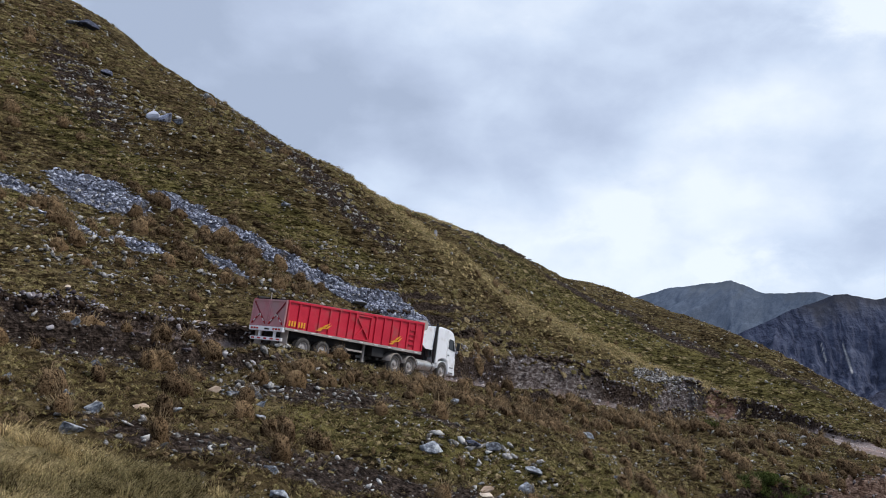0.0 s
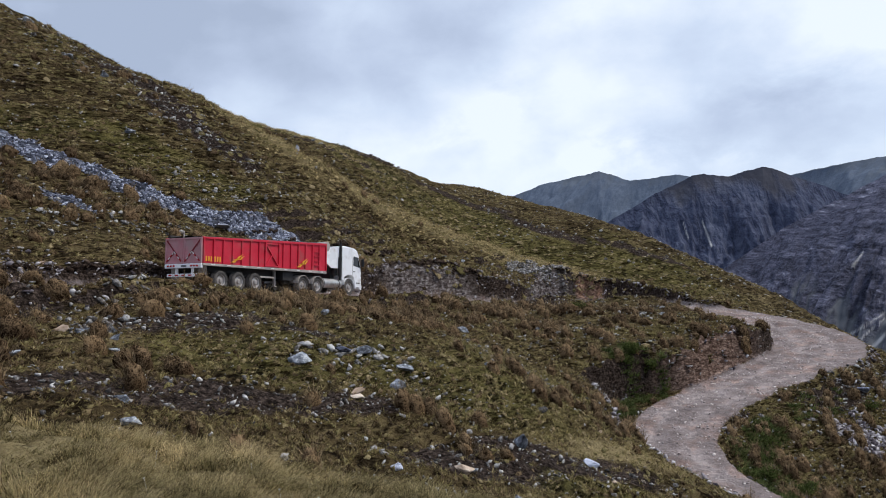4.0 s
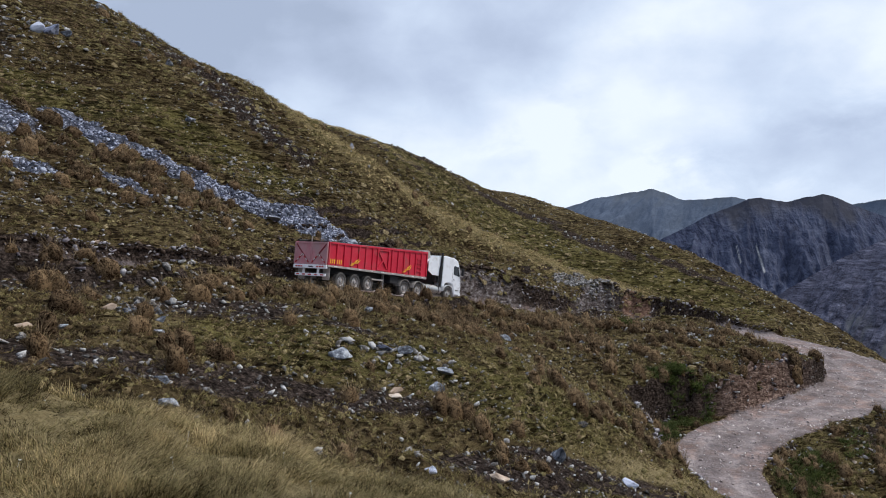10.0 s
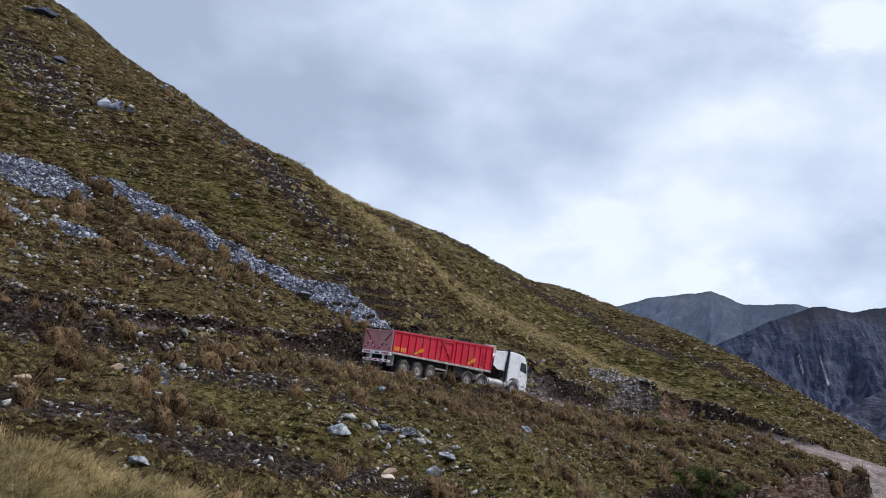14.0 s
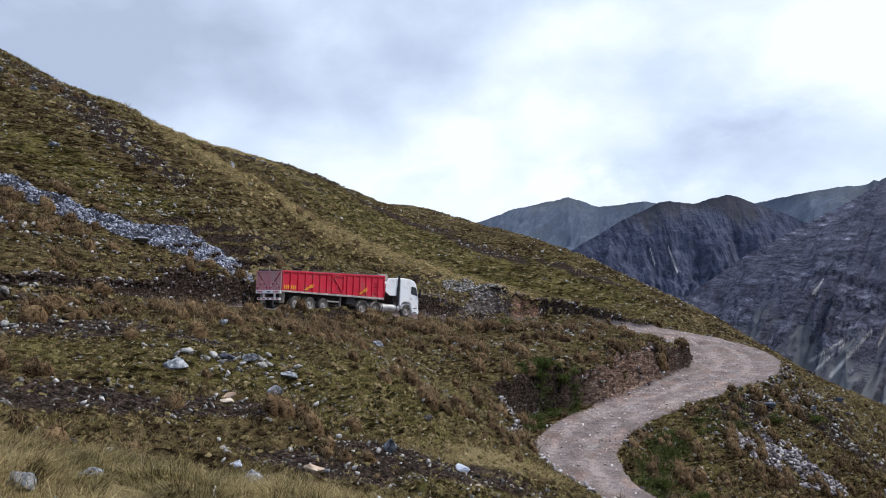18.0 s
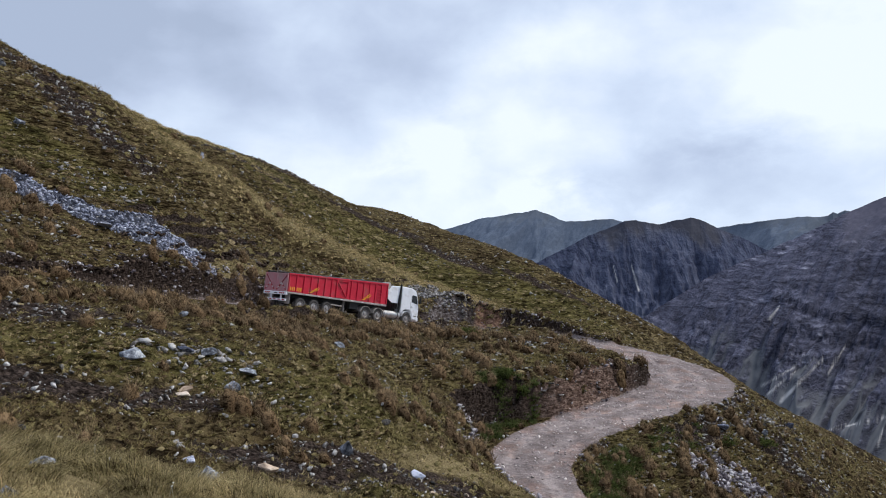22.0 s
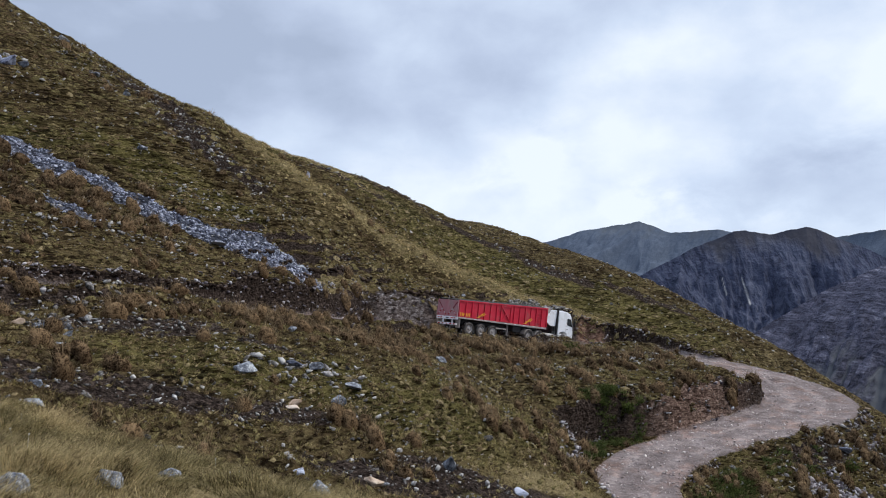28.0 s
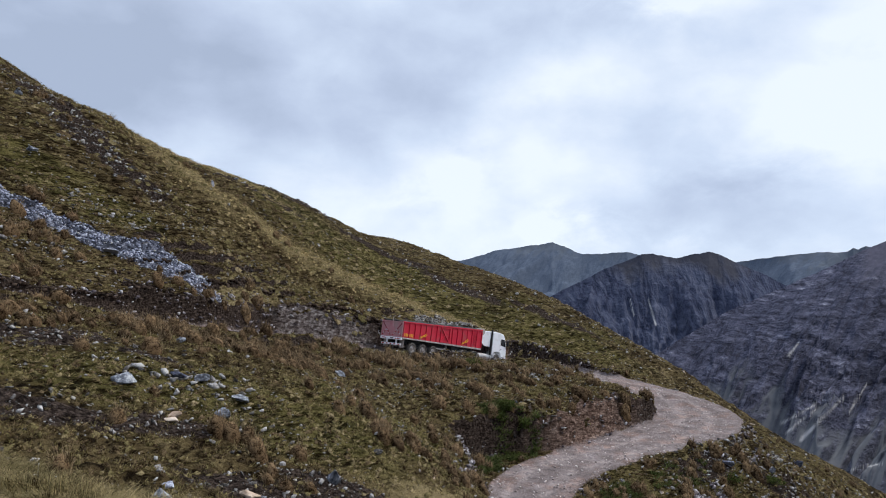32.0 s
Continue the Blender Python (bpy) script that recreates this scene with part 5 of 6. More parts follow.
def cushions(name, x, y, z, size, height, tone, material, label, rng, rings=((1.0, -0.12), (0.78, 0.62)), sides=5, tread=1):
    """Low rounded hummocks of grass joined into one mesh."""
    n = len(x)
    size, height = np.asarray(size) * np.ones(n), np.asarray(height) * np.ones(n)
    per = sides * len(rings) + 1
    vs = np.zeros((n, per, 3))
    tall = np.zeros((n, per))
    turn = rng.random(n) * 6.28
    squash = 0.5 + 0.45 * rng.random(n)
    gx, gy = slope_of(x, y)
    steep = np.hypot(gx, gy) + 1e-6
    ux, uy = -gy / steep, gx / steep  # along the contour, which tufts follow in little steps
    long = 1.15 + 1.0 * np.clip(steep * 2 - 0.3, 0, 1) * (tread > 0)
    for k, (ro, up) in enumerate(rings):
        for j in range(sides):
            a = turn + 2 * np.pi * j / sides
            out = ro * (0.72 + 0.56 * rng.random(n)) * size
            i = k * sides + j
            p, q = np.cos(a) * out * long, np.sin(a) * out * squash
            vs[:, i, 0], vs[:, i, 1] = x + ux * p - uy * q, y + uy * p + ux * q
            vs[:, i, 2] = z + up * height * (0.8 + 0.4 * rng.random(n)) - 0.03
            tall[:, i] = max(up, 0)
    vs[:, -1] = np.stack([x + rng.normal(0, 0.15, n) * size, y + rng.normal(0, 0.15, n) * size, z + height], 1)
    tall[:, -1] = 1
    vs[:, :, 2] += np.clip(gx, -1.5, 1.5)[:, None] * (vs[:, :, 0] - x[:, None]) + np.clip(gy, -1.5, 1.5)[:, None] * (vs[:, :, 1] - y[:, None])  # they follow the slope
    faces = []
    for k in range(len(rings) - 1):
        for j in range(sides):
            a, b = k * sides + j, k * sides + (j + 1) % sides
            faces += [(a, b, b + sides), (a, b + sides, a + sides)]
    top = (len(rings) - 1) * sides
    faces += [(top + j, top + (j + 1) % sides, per - 1) for j in range(sides)]
    allf = (np.array(faces)[None] + (np.arange(n) * per)[:, None, None]).reshape(-1, 3)
    ob = big_mesh(name, vs.reshape(-1, 3), allf, material, not tread)
    scalar(ob, "tone", np.repeat(np.asarray(tone), per))
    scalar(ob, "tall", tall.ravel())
    return tagged(ob, label, "grass", kind="stuff")


def looks(x, y):
    z, away, side = land(x, y)
    return (z, away, side, *masks(x, y, z, away, side))

# drifts of tussock: centre, half length, half width, turn
TUSSOCKY = [(-15.0, 47.3, 7.0, 2.4, 35), (-10.0, 49.0, 4.0, 1.5, 30), (-20.5, 49.5, 3.0, 1.2, 20), (-2.5, 36.5, 9.0, 2.6, 52), (3.5, 44.0, 9.0, 3.4, 50), (9.5, 50.5, 7.0, 4.0, 45), (14.0, 55.0, 5.0, 4.0, 30), (-10.0, 30.0, 6.0, 1.6, 52), (-5.0, 24.0, 3.0, 1.2, 30), (26.0, 53.0, 3.0, 2.0, 0), (31.0, 42.0, 4.0, 1.2, 25), (8.5, 33.0, 4.0, 1.5, 40)]


def build_grass():
    rng = np.random.default_rng(11)
    # short turf in hummocks over the whole slope
    x, y, r = fan(rng, 56000, 10.0, 82.0, lean=0.7)
    z, away, side, road, scree, dry, soil = looks(x, y)
    gx, gy = slope_of(x, y)
    patch = layers(x, y, 5.0, 3) + 0.6 * rough(x, y, 17.0)
    keep = (away > 0.2) & (scree < 0.3) & (rng.random(len(x)) > soil * 0.8) & (np.hypot(gx, gy) < 1.2) & ((y > 12.5 - 0.2 * np.maximum(x, 0)) | (dry < 0.3))
    x, y, z, r, dry, patch = (q[keep] for q in (x, y, z, r, dry, patch))
    lush = lushness(x, y)
    tone = np.clip(0.34 + 0.18 * lush + 0.18 * patch + 0.40 * dry + rng.normal(0, 0.24, len(x)), 0, 1)
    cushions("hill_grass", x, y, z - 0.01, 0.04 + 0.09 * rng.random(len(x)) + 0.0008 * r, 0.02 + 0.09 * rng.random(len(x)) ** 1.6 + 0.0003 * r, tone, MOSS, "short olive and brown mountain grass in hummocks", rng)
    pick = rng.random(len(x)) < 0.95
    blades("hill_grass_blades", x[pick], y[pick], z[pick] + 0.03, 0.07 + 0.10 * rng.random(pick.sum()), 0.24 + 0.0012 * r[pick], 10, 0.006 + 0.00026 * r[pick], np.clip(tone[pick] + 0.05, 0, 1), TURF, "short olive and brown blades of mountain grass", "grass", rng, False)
    # the upper hill, farther off, in coarser tufts
    x, y, r = fan(rng, 52000, 62.0, 150.0, lean=0.8)
    z, away, side, road, scree, dry, soil = looks(x, y)
    patch = layers(x, y, 8.0, 3) + 0.6 * rough(x, y, 24.0)
    ridge = (dry > 0.12) & (y > 64)
    tread = np.sin(6.6 * z + 5 * layers(x, y, 9.0, 3))
    keep = (away > 0.3) & (scree < 0.3) & (rng.random(len(x)) > soil * 0.6) & ~ridge & (rng.random(len(x)) < 0.76 + 0.5 * tread)
    x, y, z, r, dry, patch = (q[keep] for q in (x, y, z, r, dry, patch))
    tone = np.clip(0.42 + 0.18 * lushness(x, y) + 0.14 * patch + 0.4 * dry + rng.normal(0, 0.24, len(x)), 0, 1)
    cushions("far_hill_grass", x, y, z, 0.10 + 0.15 * rng.random(len(x)), 0.02 + 0.09 * rng.random(len(x)) ** 2, tone, MOSS, "short olive and brown grass tufts high on the slope", rng, ((1.0, -0.05),))
    # brown tussocks in drifts, thick along the road's outer edge and hanging over the cut banks
    x, y, r = fan(rng, 46000, 13.0, 82.0, lean=0.6)
    z, away, side, road, scree, dry, soil = looks(x, y)
    drift = layers(x, y, 6.5, 3) + 0.25 * layers(x, y, 1.8, 2)
    clump = np.clip(0.5 + 2.2 * layers(x, y, 1.5, 2), 0, 1)
    want = np.clip((drift - 0.02) * 2.6, 0, 1) * 0.45 + 0.06
    edge = (away > np.where(x < -5, 0.3, 1.3)) & (away < 4.0) & (side < 0) & (y > 28) & (x < 17)
    above = (away > 0.4) & (away < 2.6) & (side > 0) & (y > 28)
    for e in TUSSOCKY:
        want = np.maximum(want, (1.1 if e[0] < -4 else 0.6) * ellipse(x, y, *e))
    want = np.where((side < 0) & (y > 19) & (y < 40) & (x > -6) & (x < 14) & (away > 3.5), want * 0.4, want)
    want = np.where(edge, np.maximum(want, 0.75), np.where(above, np.maximum(want, 0.3), want))
    want = np.where((x > 8) & (x < 26) & (y > 44) & (y < 62), np.maximum(want, 0.3), want) * (0.2 + clump)
    gx, gy = slope_of(x, y)
    steep = np.hypot(gx, gy)
    lip = np.zeros(len(x), bool)
    for ox, oy in ((0.9, 0), (-0.9, 0), (0, 0.9), (0, -0.9)):
        zz, aa, _ = land(x + ox, y + oy)
        lip |= (z - zz > 1.1) & (aa < away)
    lip &= (steep < 1.6) & (away < 5)
    want = np.where(lip, np.where((x > 10) & (x < 20) & (y < 43), 0.12, 0.95), want)
    want = np.where((steep > 1.1) & ~lip, want * 0.2, want)
    want = np.where((ellipse(x, y, 8.4, 63.4, 5.8, 3.4, 39) > 0.2) & (side > 0) & (away < 1.6), 0, want)
    want = np.where((r > 13) & (r < 20), want * 0.35, np.where((r > 64) | ((r > 56) & (x < 2)), want * 0.12, want))
    verge = (side < 0) & (away < 1.5) & (x > -5) & (x < 30) & (y > 26)
    cell = np.unique(np.floor(x / 0.62).astype(int) * 4096 + np.floor(y / 0.62).astype(int), return_index=True)[1]
    alone = np.isin(np.arange(len(x)), cell)  # clumps keep apart
    rear = (x < -3) & (y > 24) & (away < 4)
    want = np.where(rear & (side > 0), 0.04, np.where(rear & (side < 0), np.minimum(want, 0.48), want))
    want = want * np.where((x > 10) & (x < 19) & (y > 24) & (y < 43), 0.22, 1)
    want = want * np.where((np.abs(x - 15.6) < 2.2) & (np.abs(y - 41.2) < 2.4), 0.1, 1)
    keep = alone & (rng.random(len(x)) < np.where(verge, 0.05 + 0.2 * clump * (x < 14), want * 1.1)) & (away > 0.2) & (scree < 0.5)
    x, y, z, r, drift = (q[keep] for q in (x, y, z, r, drift))
    tone = np.clip(0.45 + 0.35 * drift + rng.normal(0, 0.24, len(x)), 0, 1)
    bulk = 0.65 + 0.9 * rng.random(len(x)) ** 1.3
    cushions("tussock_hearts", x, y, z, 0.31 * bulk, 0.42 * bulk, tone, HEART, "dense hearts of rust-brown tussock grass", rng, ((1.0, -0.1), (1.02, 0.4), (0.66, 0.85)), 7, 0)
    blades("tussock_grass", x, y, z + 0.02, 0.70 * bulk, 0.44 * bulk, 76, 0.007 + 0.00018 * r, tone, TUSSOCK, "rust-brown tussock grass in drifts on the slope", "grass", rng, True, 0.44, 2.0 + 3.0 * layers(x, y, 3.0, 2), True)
    # the knoll by the standing place: long soft straw
    x, y, r = fan(rng, 26000, 2.2, 17.0, -64, 62, lean=0.7)
    z, away, side, road, scree, dry, soil = looks(x, y)
    clear = np.min([np.hypot(x - a, y - b) for a, b in ((2.0, 5.1), (1.9, 7.4), (1.75, 3.9), (2.35, 4.7), (3.4, 10.2))], 0)
    keep = (clear > 0.24) & (y < 12.5 + 0.7 * rough(x, y, 2.0) - 0.16 * np.maximum(x, 0)) & (rng.random(len(x)) < 0.7 + 0.3 * dry)
    x, y, z, r = (q[keep] for q in (x, y, z, r))
    patch = layers(x, y, 2.2, 2) + 0.9 * layers(x, y, 0.8, 2)
    clump = np.clip(0.5 + 1.8 * layers(x, y, 0.5, 2), 0, 1)
    keep = rng.random(len(x)) < 0.42 + 0.58 * clump
    x, y, z, r, patch, clump = (q[keep] for q in (x, y, z, r, patch, clump))
    tone = np.clip(0.56 - 0.36 * np.clip((x + 1) / 3, 0, 1) + 0.62 * patch + 0.35 * (clump - 0.5) + rng.normal(0, 0.1, len(x)), 0, 1)
    blades("straw_grass", x, y, z, 0.05 + 0.06 * rng.random(len(x)) + 0.16 * clump, 0.20, 30, 0.0016 + 0.00022 * r, tone, STRAW, "long straw-coloured grass on the near knoll", "grass", rng, True, 0.7, 6.0 * layers(x, y, 1.6, 2))
    # the same straw on the ridge across the hill
    x, y, r = fan(rng, 70000, 66.0, 100.0, lean=0.8)
    z, away, side, road, scree, dry, soil = looks(x, y)
    keep = (rng.random(len(x)) < np.clip(1.7 * dry + 0.05 * (dry > 0), 0, 1)) & (away > 0.3)
    x, y, z, r = (q[keep] for q in (x, y, z, r))
    tone = np.clip(0.92 + 0.16 * layers(x, y, 3.0, 2) + rng.normal(0, 0.10, len(x)), 0, 1.2)
    cushions("ridge_straw_tufts", x, y, z, 0.06 + 0.09 * rng.random(len(x)), 0.02 + 0.06 * rng.random(len(x)), 0.55 * tone, STRAW, "pale straw-coloured tufts along the ridge", rng, ((1.0, -0.05),))
    blades("ridge_straw", x, y, z, 0.10 + 0.16 * rng.random(len(x)), 0.40, 12, 0.013, 0.95 * tone, STRAW, "pale straw-coloured grass along the ridge", "grass", rng, False)
    # fresh green herbs at the foot of the inner bank and below the lower road
    xs, ys = [], []
    for cx, cy, a, b, turn, count in GREEN:
        u, w = np.sqrt(rng.random(count)), rng.random(count) * 2 * np.pi
        p, q = u * a * np.cos(w), u * b * np.sin(w)
        c, s = math.cos(radians(turn)), math.sin(radians(turn))
        xs.append(cx + c * p - s * q)
        ys.append(cy + s * p + c * q)
    x, y = np.concatenate(xs), np.concatenate(ys)
    z, away, side = land(x, y)
    gx, gy = slope_of(x, y)
    keep = (away > 0.15) & (rng.random(len(x)) < 0.4 + layers(x, y, 1.2, 2)) & ((np.hypot(gx, gy) < 0.9) | (x > 18.2))
    x, y, z = x[keep], y[keep], z[keep]
    tone = np.clip(rng.normal(0.5, 0.25, len(x)), 0, 1)
    blades("green_herbs", x, y, z, 0.12 + 0.22 * rng.random(len(x)), 0.34, 16, 0.022, tone, HERB, "fresh green herbs growing at the road's edge", "herbs", rng, True, 0.6)


# patches of fresh green: centre, half length, half width, turn, plants
GREEN = [(19.4, 44.8, 2.2, 1.2, 25, 620), (18.9, 45.4, 1.5, 1.0, 20, 360), (17.4, 42.6, 1.8, 0.8, 60, 260), (21.6, 35.6, 3.2, 1.5, 60, 800), (23.5, 38.4, 2.4, 1.1, 40, 500), (20.9, 31.8, 2.4, 1.2, 90, 500), (30.0, 42.2, 4.0, 0.9, 30, 160)]
HERB = grass_material("green_herb_leaves", [(0.044, 0.060, 0.022), (0.098, 0.132, 0.042), (0.180, 0.215, 0.070)], (0.27, 0.27, 0.12), 0.4, 0.3)


build_grass()


def bush(place, size, height, count, seed, label):
    rng = np.random.default_rng(seed)
    holder = tagged(new("bush"), label, "bush")
    holder.location = place
    for k in range(7):
        a = 2 * math.pi * k / 7 + rng.random()
        part("stem", made(tube, (0, 0, -0.1), (math.cos(a) * size * 0.5, math.sin(a) * size * 0.5, height * (0.5 + 0.4 * rng.random())), 0.025, 5, 0.008), DARK_WOOD, holder)
    clumps = rng.normal(0, 1, (14, 3))
    clumps = clumps / np.linalg.norm(clumps, axis=1)[:, None] * rng.random((14, 1)) ** 0.5
    c = clumps[rng.integers(0, 14, count)] * [size * 0.8, size * 0.8, height * 0.4] + [0, 0, height * 0.45]
    c = c + rng.normal(0, 0.16 * size, (count, 3)) * [1, 1, 0.8]
    c[:, 2] = np.maximum(c[:, 2], 0.02 - 0.2 * np.hypot(c[:, 0], c[:, 1]))
    d1 = rng.normal(0, 1, (count, 3))
    d1 /= np.linalg.norm(d1, axis=1)[:, None]
    d2 = np.cross(d1, rng.normal(0, 1, (count, 3)))
    d2 /= np.linalg.norm(d2, axis=1)[:, None]
    s = 0.05 * (0.7 + 0.8 * rng.random((count, 1)))
    vs = np.stack([c - d1 * s, c + d2 * s * 0.5, c + d1 * s, c - d2 * s * 0.5], 1).reshape(-1, 3)
    ob = big_mesh("foliage", vs, np.arange(4 * count).reshape(-1, 4), LEAF)
    scalar(ob, "tone", np.repeat(np.clip(rng.normal(0.5, 0.25, count), 0, 1), 4))
    scalar(ob, "tall", np.repeat(np.clip(c[:, 2] / height, 0, 1), 4))
    ob.parent = holder
    tagged(ob, "small dark green leaves")
    return holder


DARK_WOOD = surface("dark_stems", [(0.03, 0.022, 0.015), (0.06, 0.045, 0.03)], 9.0, 0.9)


def on_land(x, y, lift=0.0):
    return Vector((x, y, float(land([x], [y])[0][0]) + lift))


for i, (bx, by, bs, bh, bn) in enumerate([(19.3, 45.6, 0.7, 0.65, 1200), (18.8, 45.1, 0.6, 0.5, 800), (20.4, 45.2, 0.6, 0.35, 700), (19.4, 44.4, 0.7, 0.3, 700), (21.6, 34.6, 0.8, 0.6, 900), (22.4, 36.2, 0.7, 0.6, 800), (24.0, 38.0, 0.7, 0.5, 700), (23.2, 34.2, 0.9, 0.6, 900), (21.4, 32.4, 0.8, 0.5, 700), (37.5, 44.5, 0.9, 0.7, 700), (33.5, 42.8, 0.8, 0.6, 600), (20.8, 59.6, 0.9, 0.8, 800)]):
    bush(on_land(bx, by), bs, bh, bn, 40 + i, "low dark green shrub on the slope beside the dirt road")

# ---- stones ----
STONE = surface("grey_field_stone", [(0.055, 0.050, 0.046), (0.16, 0.148, 0.138), (0.275, 0.260, 0.247), (0.51, 0.488, 0.462)], 7.0, 0.85, bump=0.6, fine=30.0, island=0.28, spread=(0.36, 0.62), specular=0.06)
BLUE_STONE = surface("blue_grey_scree_stone", [(0.052, 0.057, 0.080), (0.155, 0.167, 0.220), (0.300, 0.320, 0.405), (0.53, 0.55, 0.63)], 7.0, 0.85, bump=0.5, fine=30.0, island=0.40, spread=(0.34, 0.64), specular=0.06)
SLAB = surface("blue_grey_slab", [(0.10, 0.108, 0.128), (0.20, 0.212, 0.245), (0.38, 0.395, 0.44)], 2.4, 0.8, bump=0.6, fine=14.0)
ROCK = surface("lichened_rock", [(0.035, 0.037, 0.044), (0.105, 0.112, 0.126), (0.225, 0.24, 0.27), (0.50, 0.52, 0.53)], 3.0, 0.85, bump=0.9, fine=13.0, island=0.14, spread=(0.37, 0.65), specular=0.06)
TAN_STONE = surface("buff_stone", [(0.34, 0.24, 0.17), (0.52, 0.40, 0.30), (0.64, 0.54, 0.44)], 2.4, 0.85, bump=0.4, fine=22.0, island=0.3, specular=0.06)
ROAD_STONE = surface("road_gravel_stone", [(0.300, 0.244, 0.222), (0.500, 0.427, 0.396), (0.650, 0.573, 0.528)], 3.0, 0.9, bump=0.2, fine=22.0, island=0.6)

BANK_STONE = surface("purplish_bank_stone", [(0.060, 0.050, 0.056), (0.150, 0.130, 0.140), (0.270, 0.243, 0.256), (0.50, 0.47, 0.475)], 2.4, 0.85, bump=0.4, fine=22.0, island=0.5, spread=(0.32, 0.68), specular=0.06)
CLOD = surface("dark_earth_clods", [(0.012, 0.008, 0.006), (0.045, 0.030, 0.022), (0.10, 0.072, 0.054)], 2.4, 0.95, bump=0.8, fine=14.0, island=0.4, specular=0.06)


def stone_shape(seed, corners):
    """A broken angular stone about 1 m across: the hull of a few scattered corners."""
    rng = np.random.default_rng(seed)
    bm = bmesh.new()
    tall = 0.20 + 0.22 * rng.random()
    for _ in range(corners):
        d = rng.normal(0, 1, 3)
        d = d / np.linalg.norm(d) * (0.42 + 0.20 * rng.random())
        bm.verts.new((d[0] * 1.2, d[1] * (0.7 + 0.3 * rng.random()), d[2] * 2 * tall))
    hull = bmesh.ops.convex_hull(bm, input=bm.verts[:])
    bmesh.ops.delete(bm, geom=[g for g in hull["geom_interior"] if isinstance(g, bmesh.types.BMVert)], context="VERTS")
    bmesh.ops.triangulate(bm, faces=bm.faces[:])
    bm.verts.index_update()
    v = np.array([q.co[:] for q in bm.verts])
    f = np.array([[q.index for q in p.verts] for p in bm.faces])
    bm.free()
    return v, f


SMALL = [stone_shape(100 + k, 12) for k in range(16)]


def stones(name, x, y, z, size, material, label, rng, sink=0.15):
    """Many stones joined into one mesh."""
    vs, fs, at = [], [], 0
    for k in range(len(SMALL)):
        pick = np.arange(k, len(x), len(SMALL))
        v, f = SMALL[k]
        n = len(pick)
        a = rng.random(n) * 2 * np.pi
        s = np.asarray(size)[pick]
        c, q = np.cos(a)[:, None], np.sin(a)[:, None]
        tilt = rng.normal(0, 0.35, (n, 1))
        px = v[None, :, 0] * c - v[None, :, 1] * q
        py = v[None, :, 0] * q + v[None, :, 1] * c
        pz = v[None, :, 2] + tilt * v[None, :, 0]
        p = np.stack([px * s[:, None] + x[pick][:, None], py * s[:, None] + y[pick][:, None], pz * s[:, None] + z[pick][:, None] + (0.42 - sink) * s[:, None] * 0.5], 2)
        vs.append(p.reshape(-1, 3))
        fs.append((f[None] + (np.arange(n) * len(v))[:, None, None] + at).reshape(-1, 3))
        at += n * len(v)
    ob = big_mesh(name, np.concatenate(vs), np.concatenate(fs), material)
    return tagged(ob, label, "stones", kind="stuff")


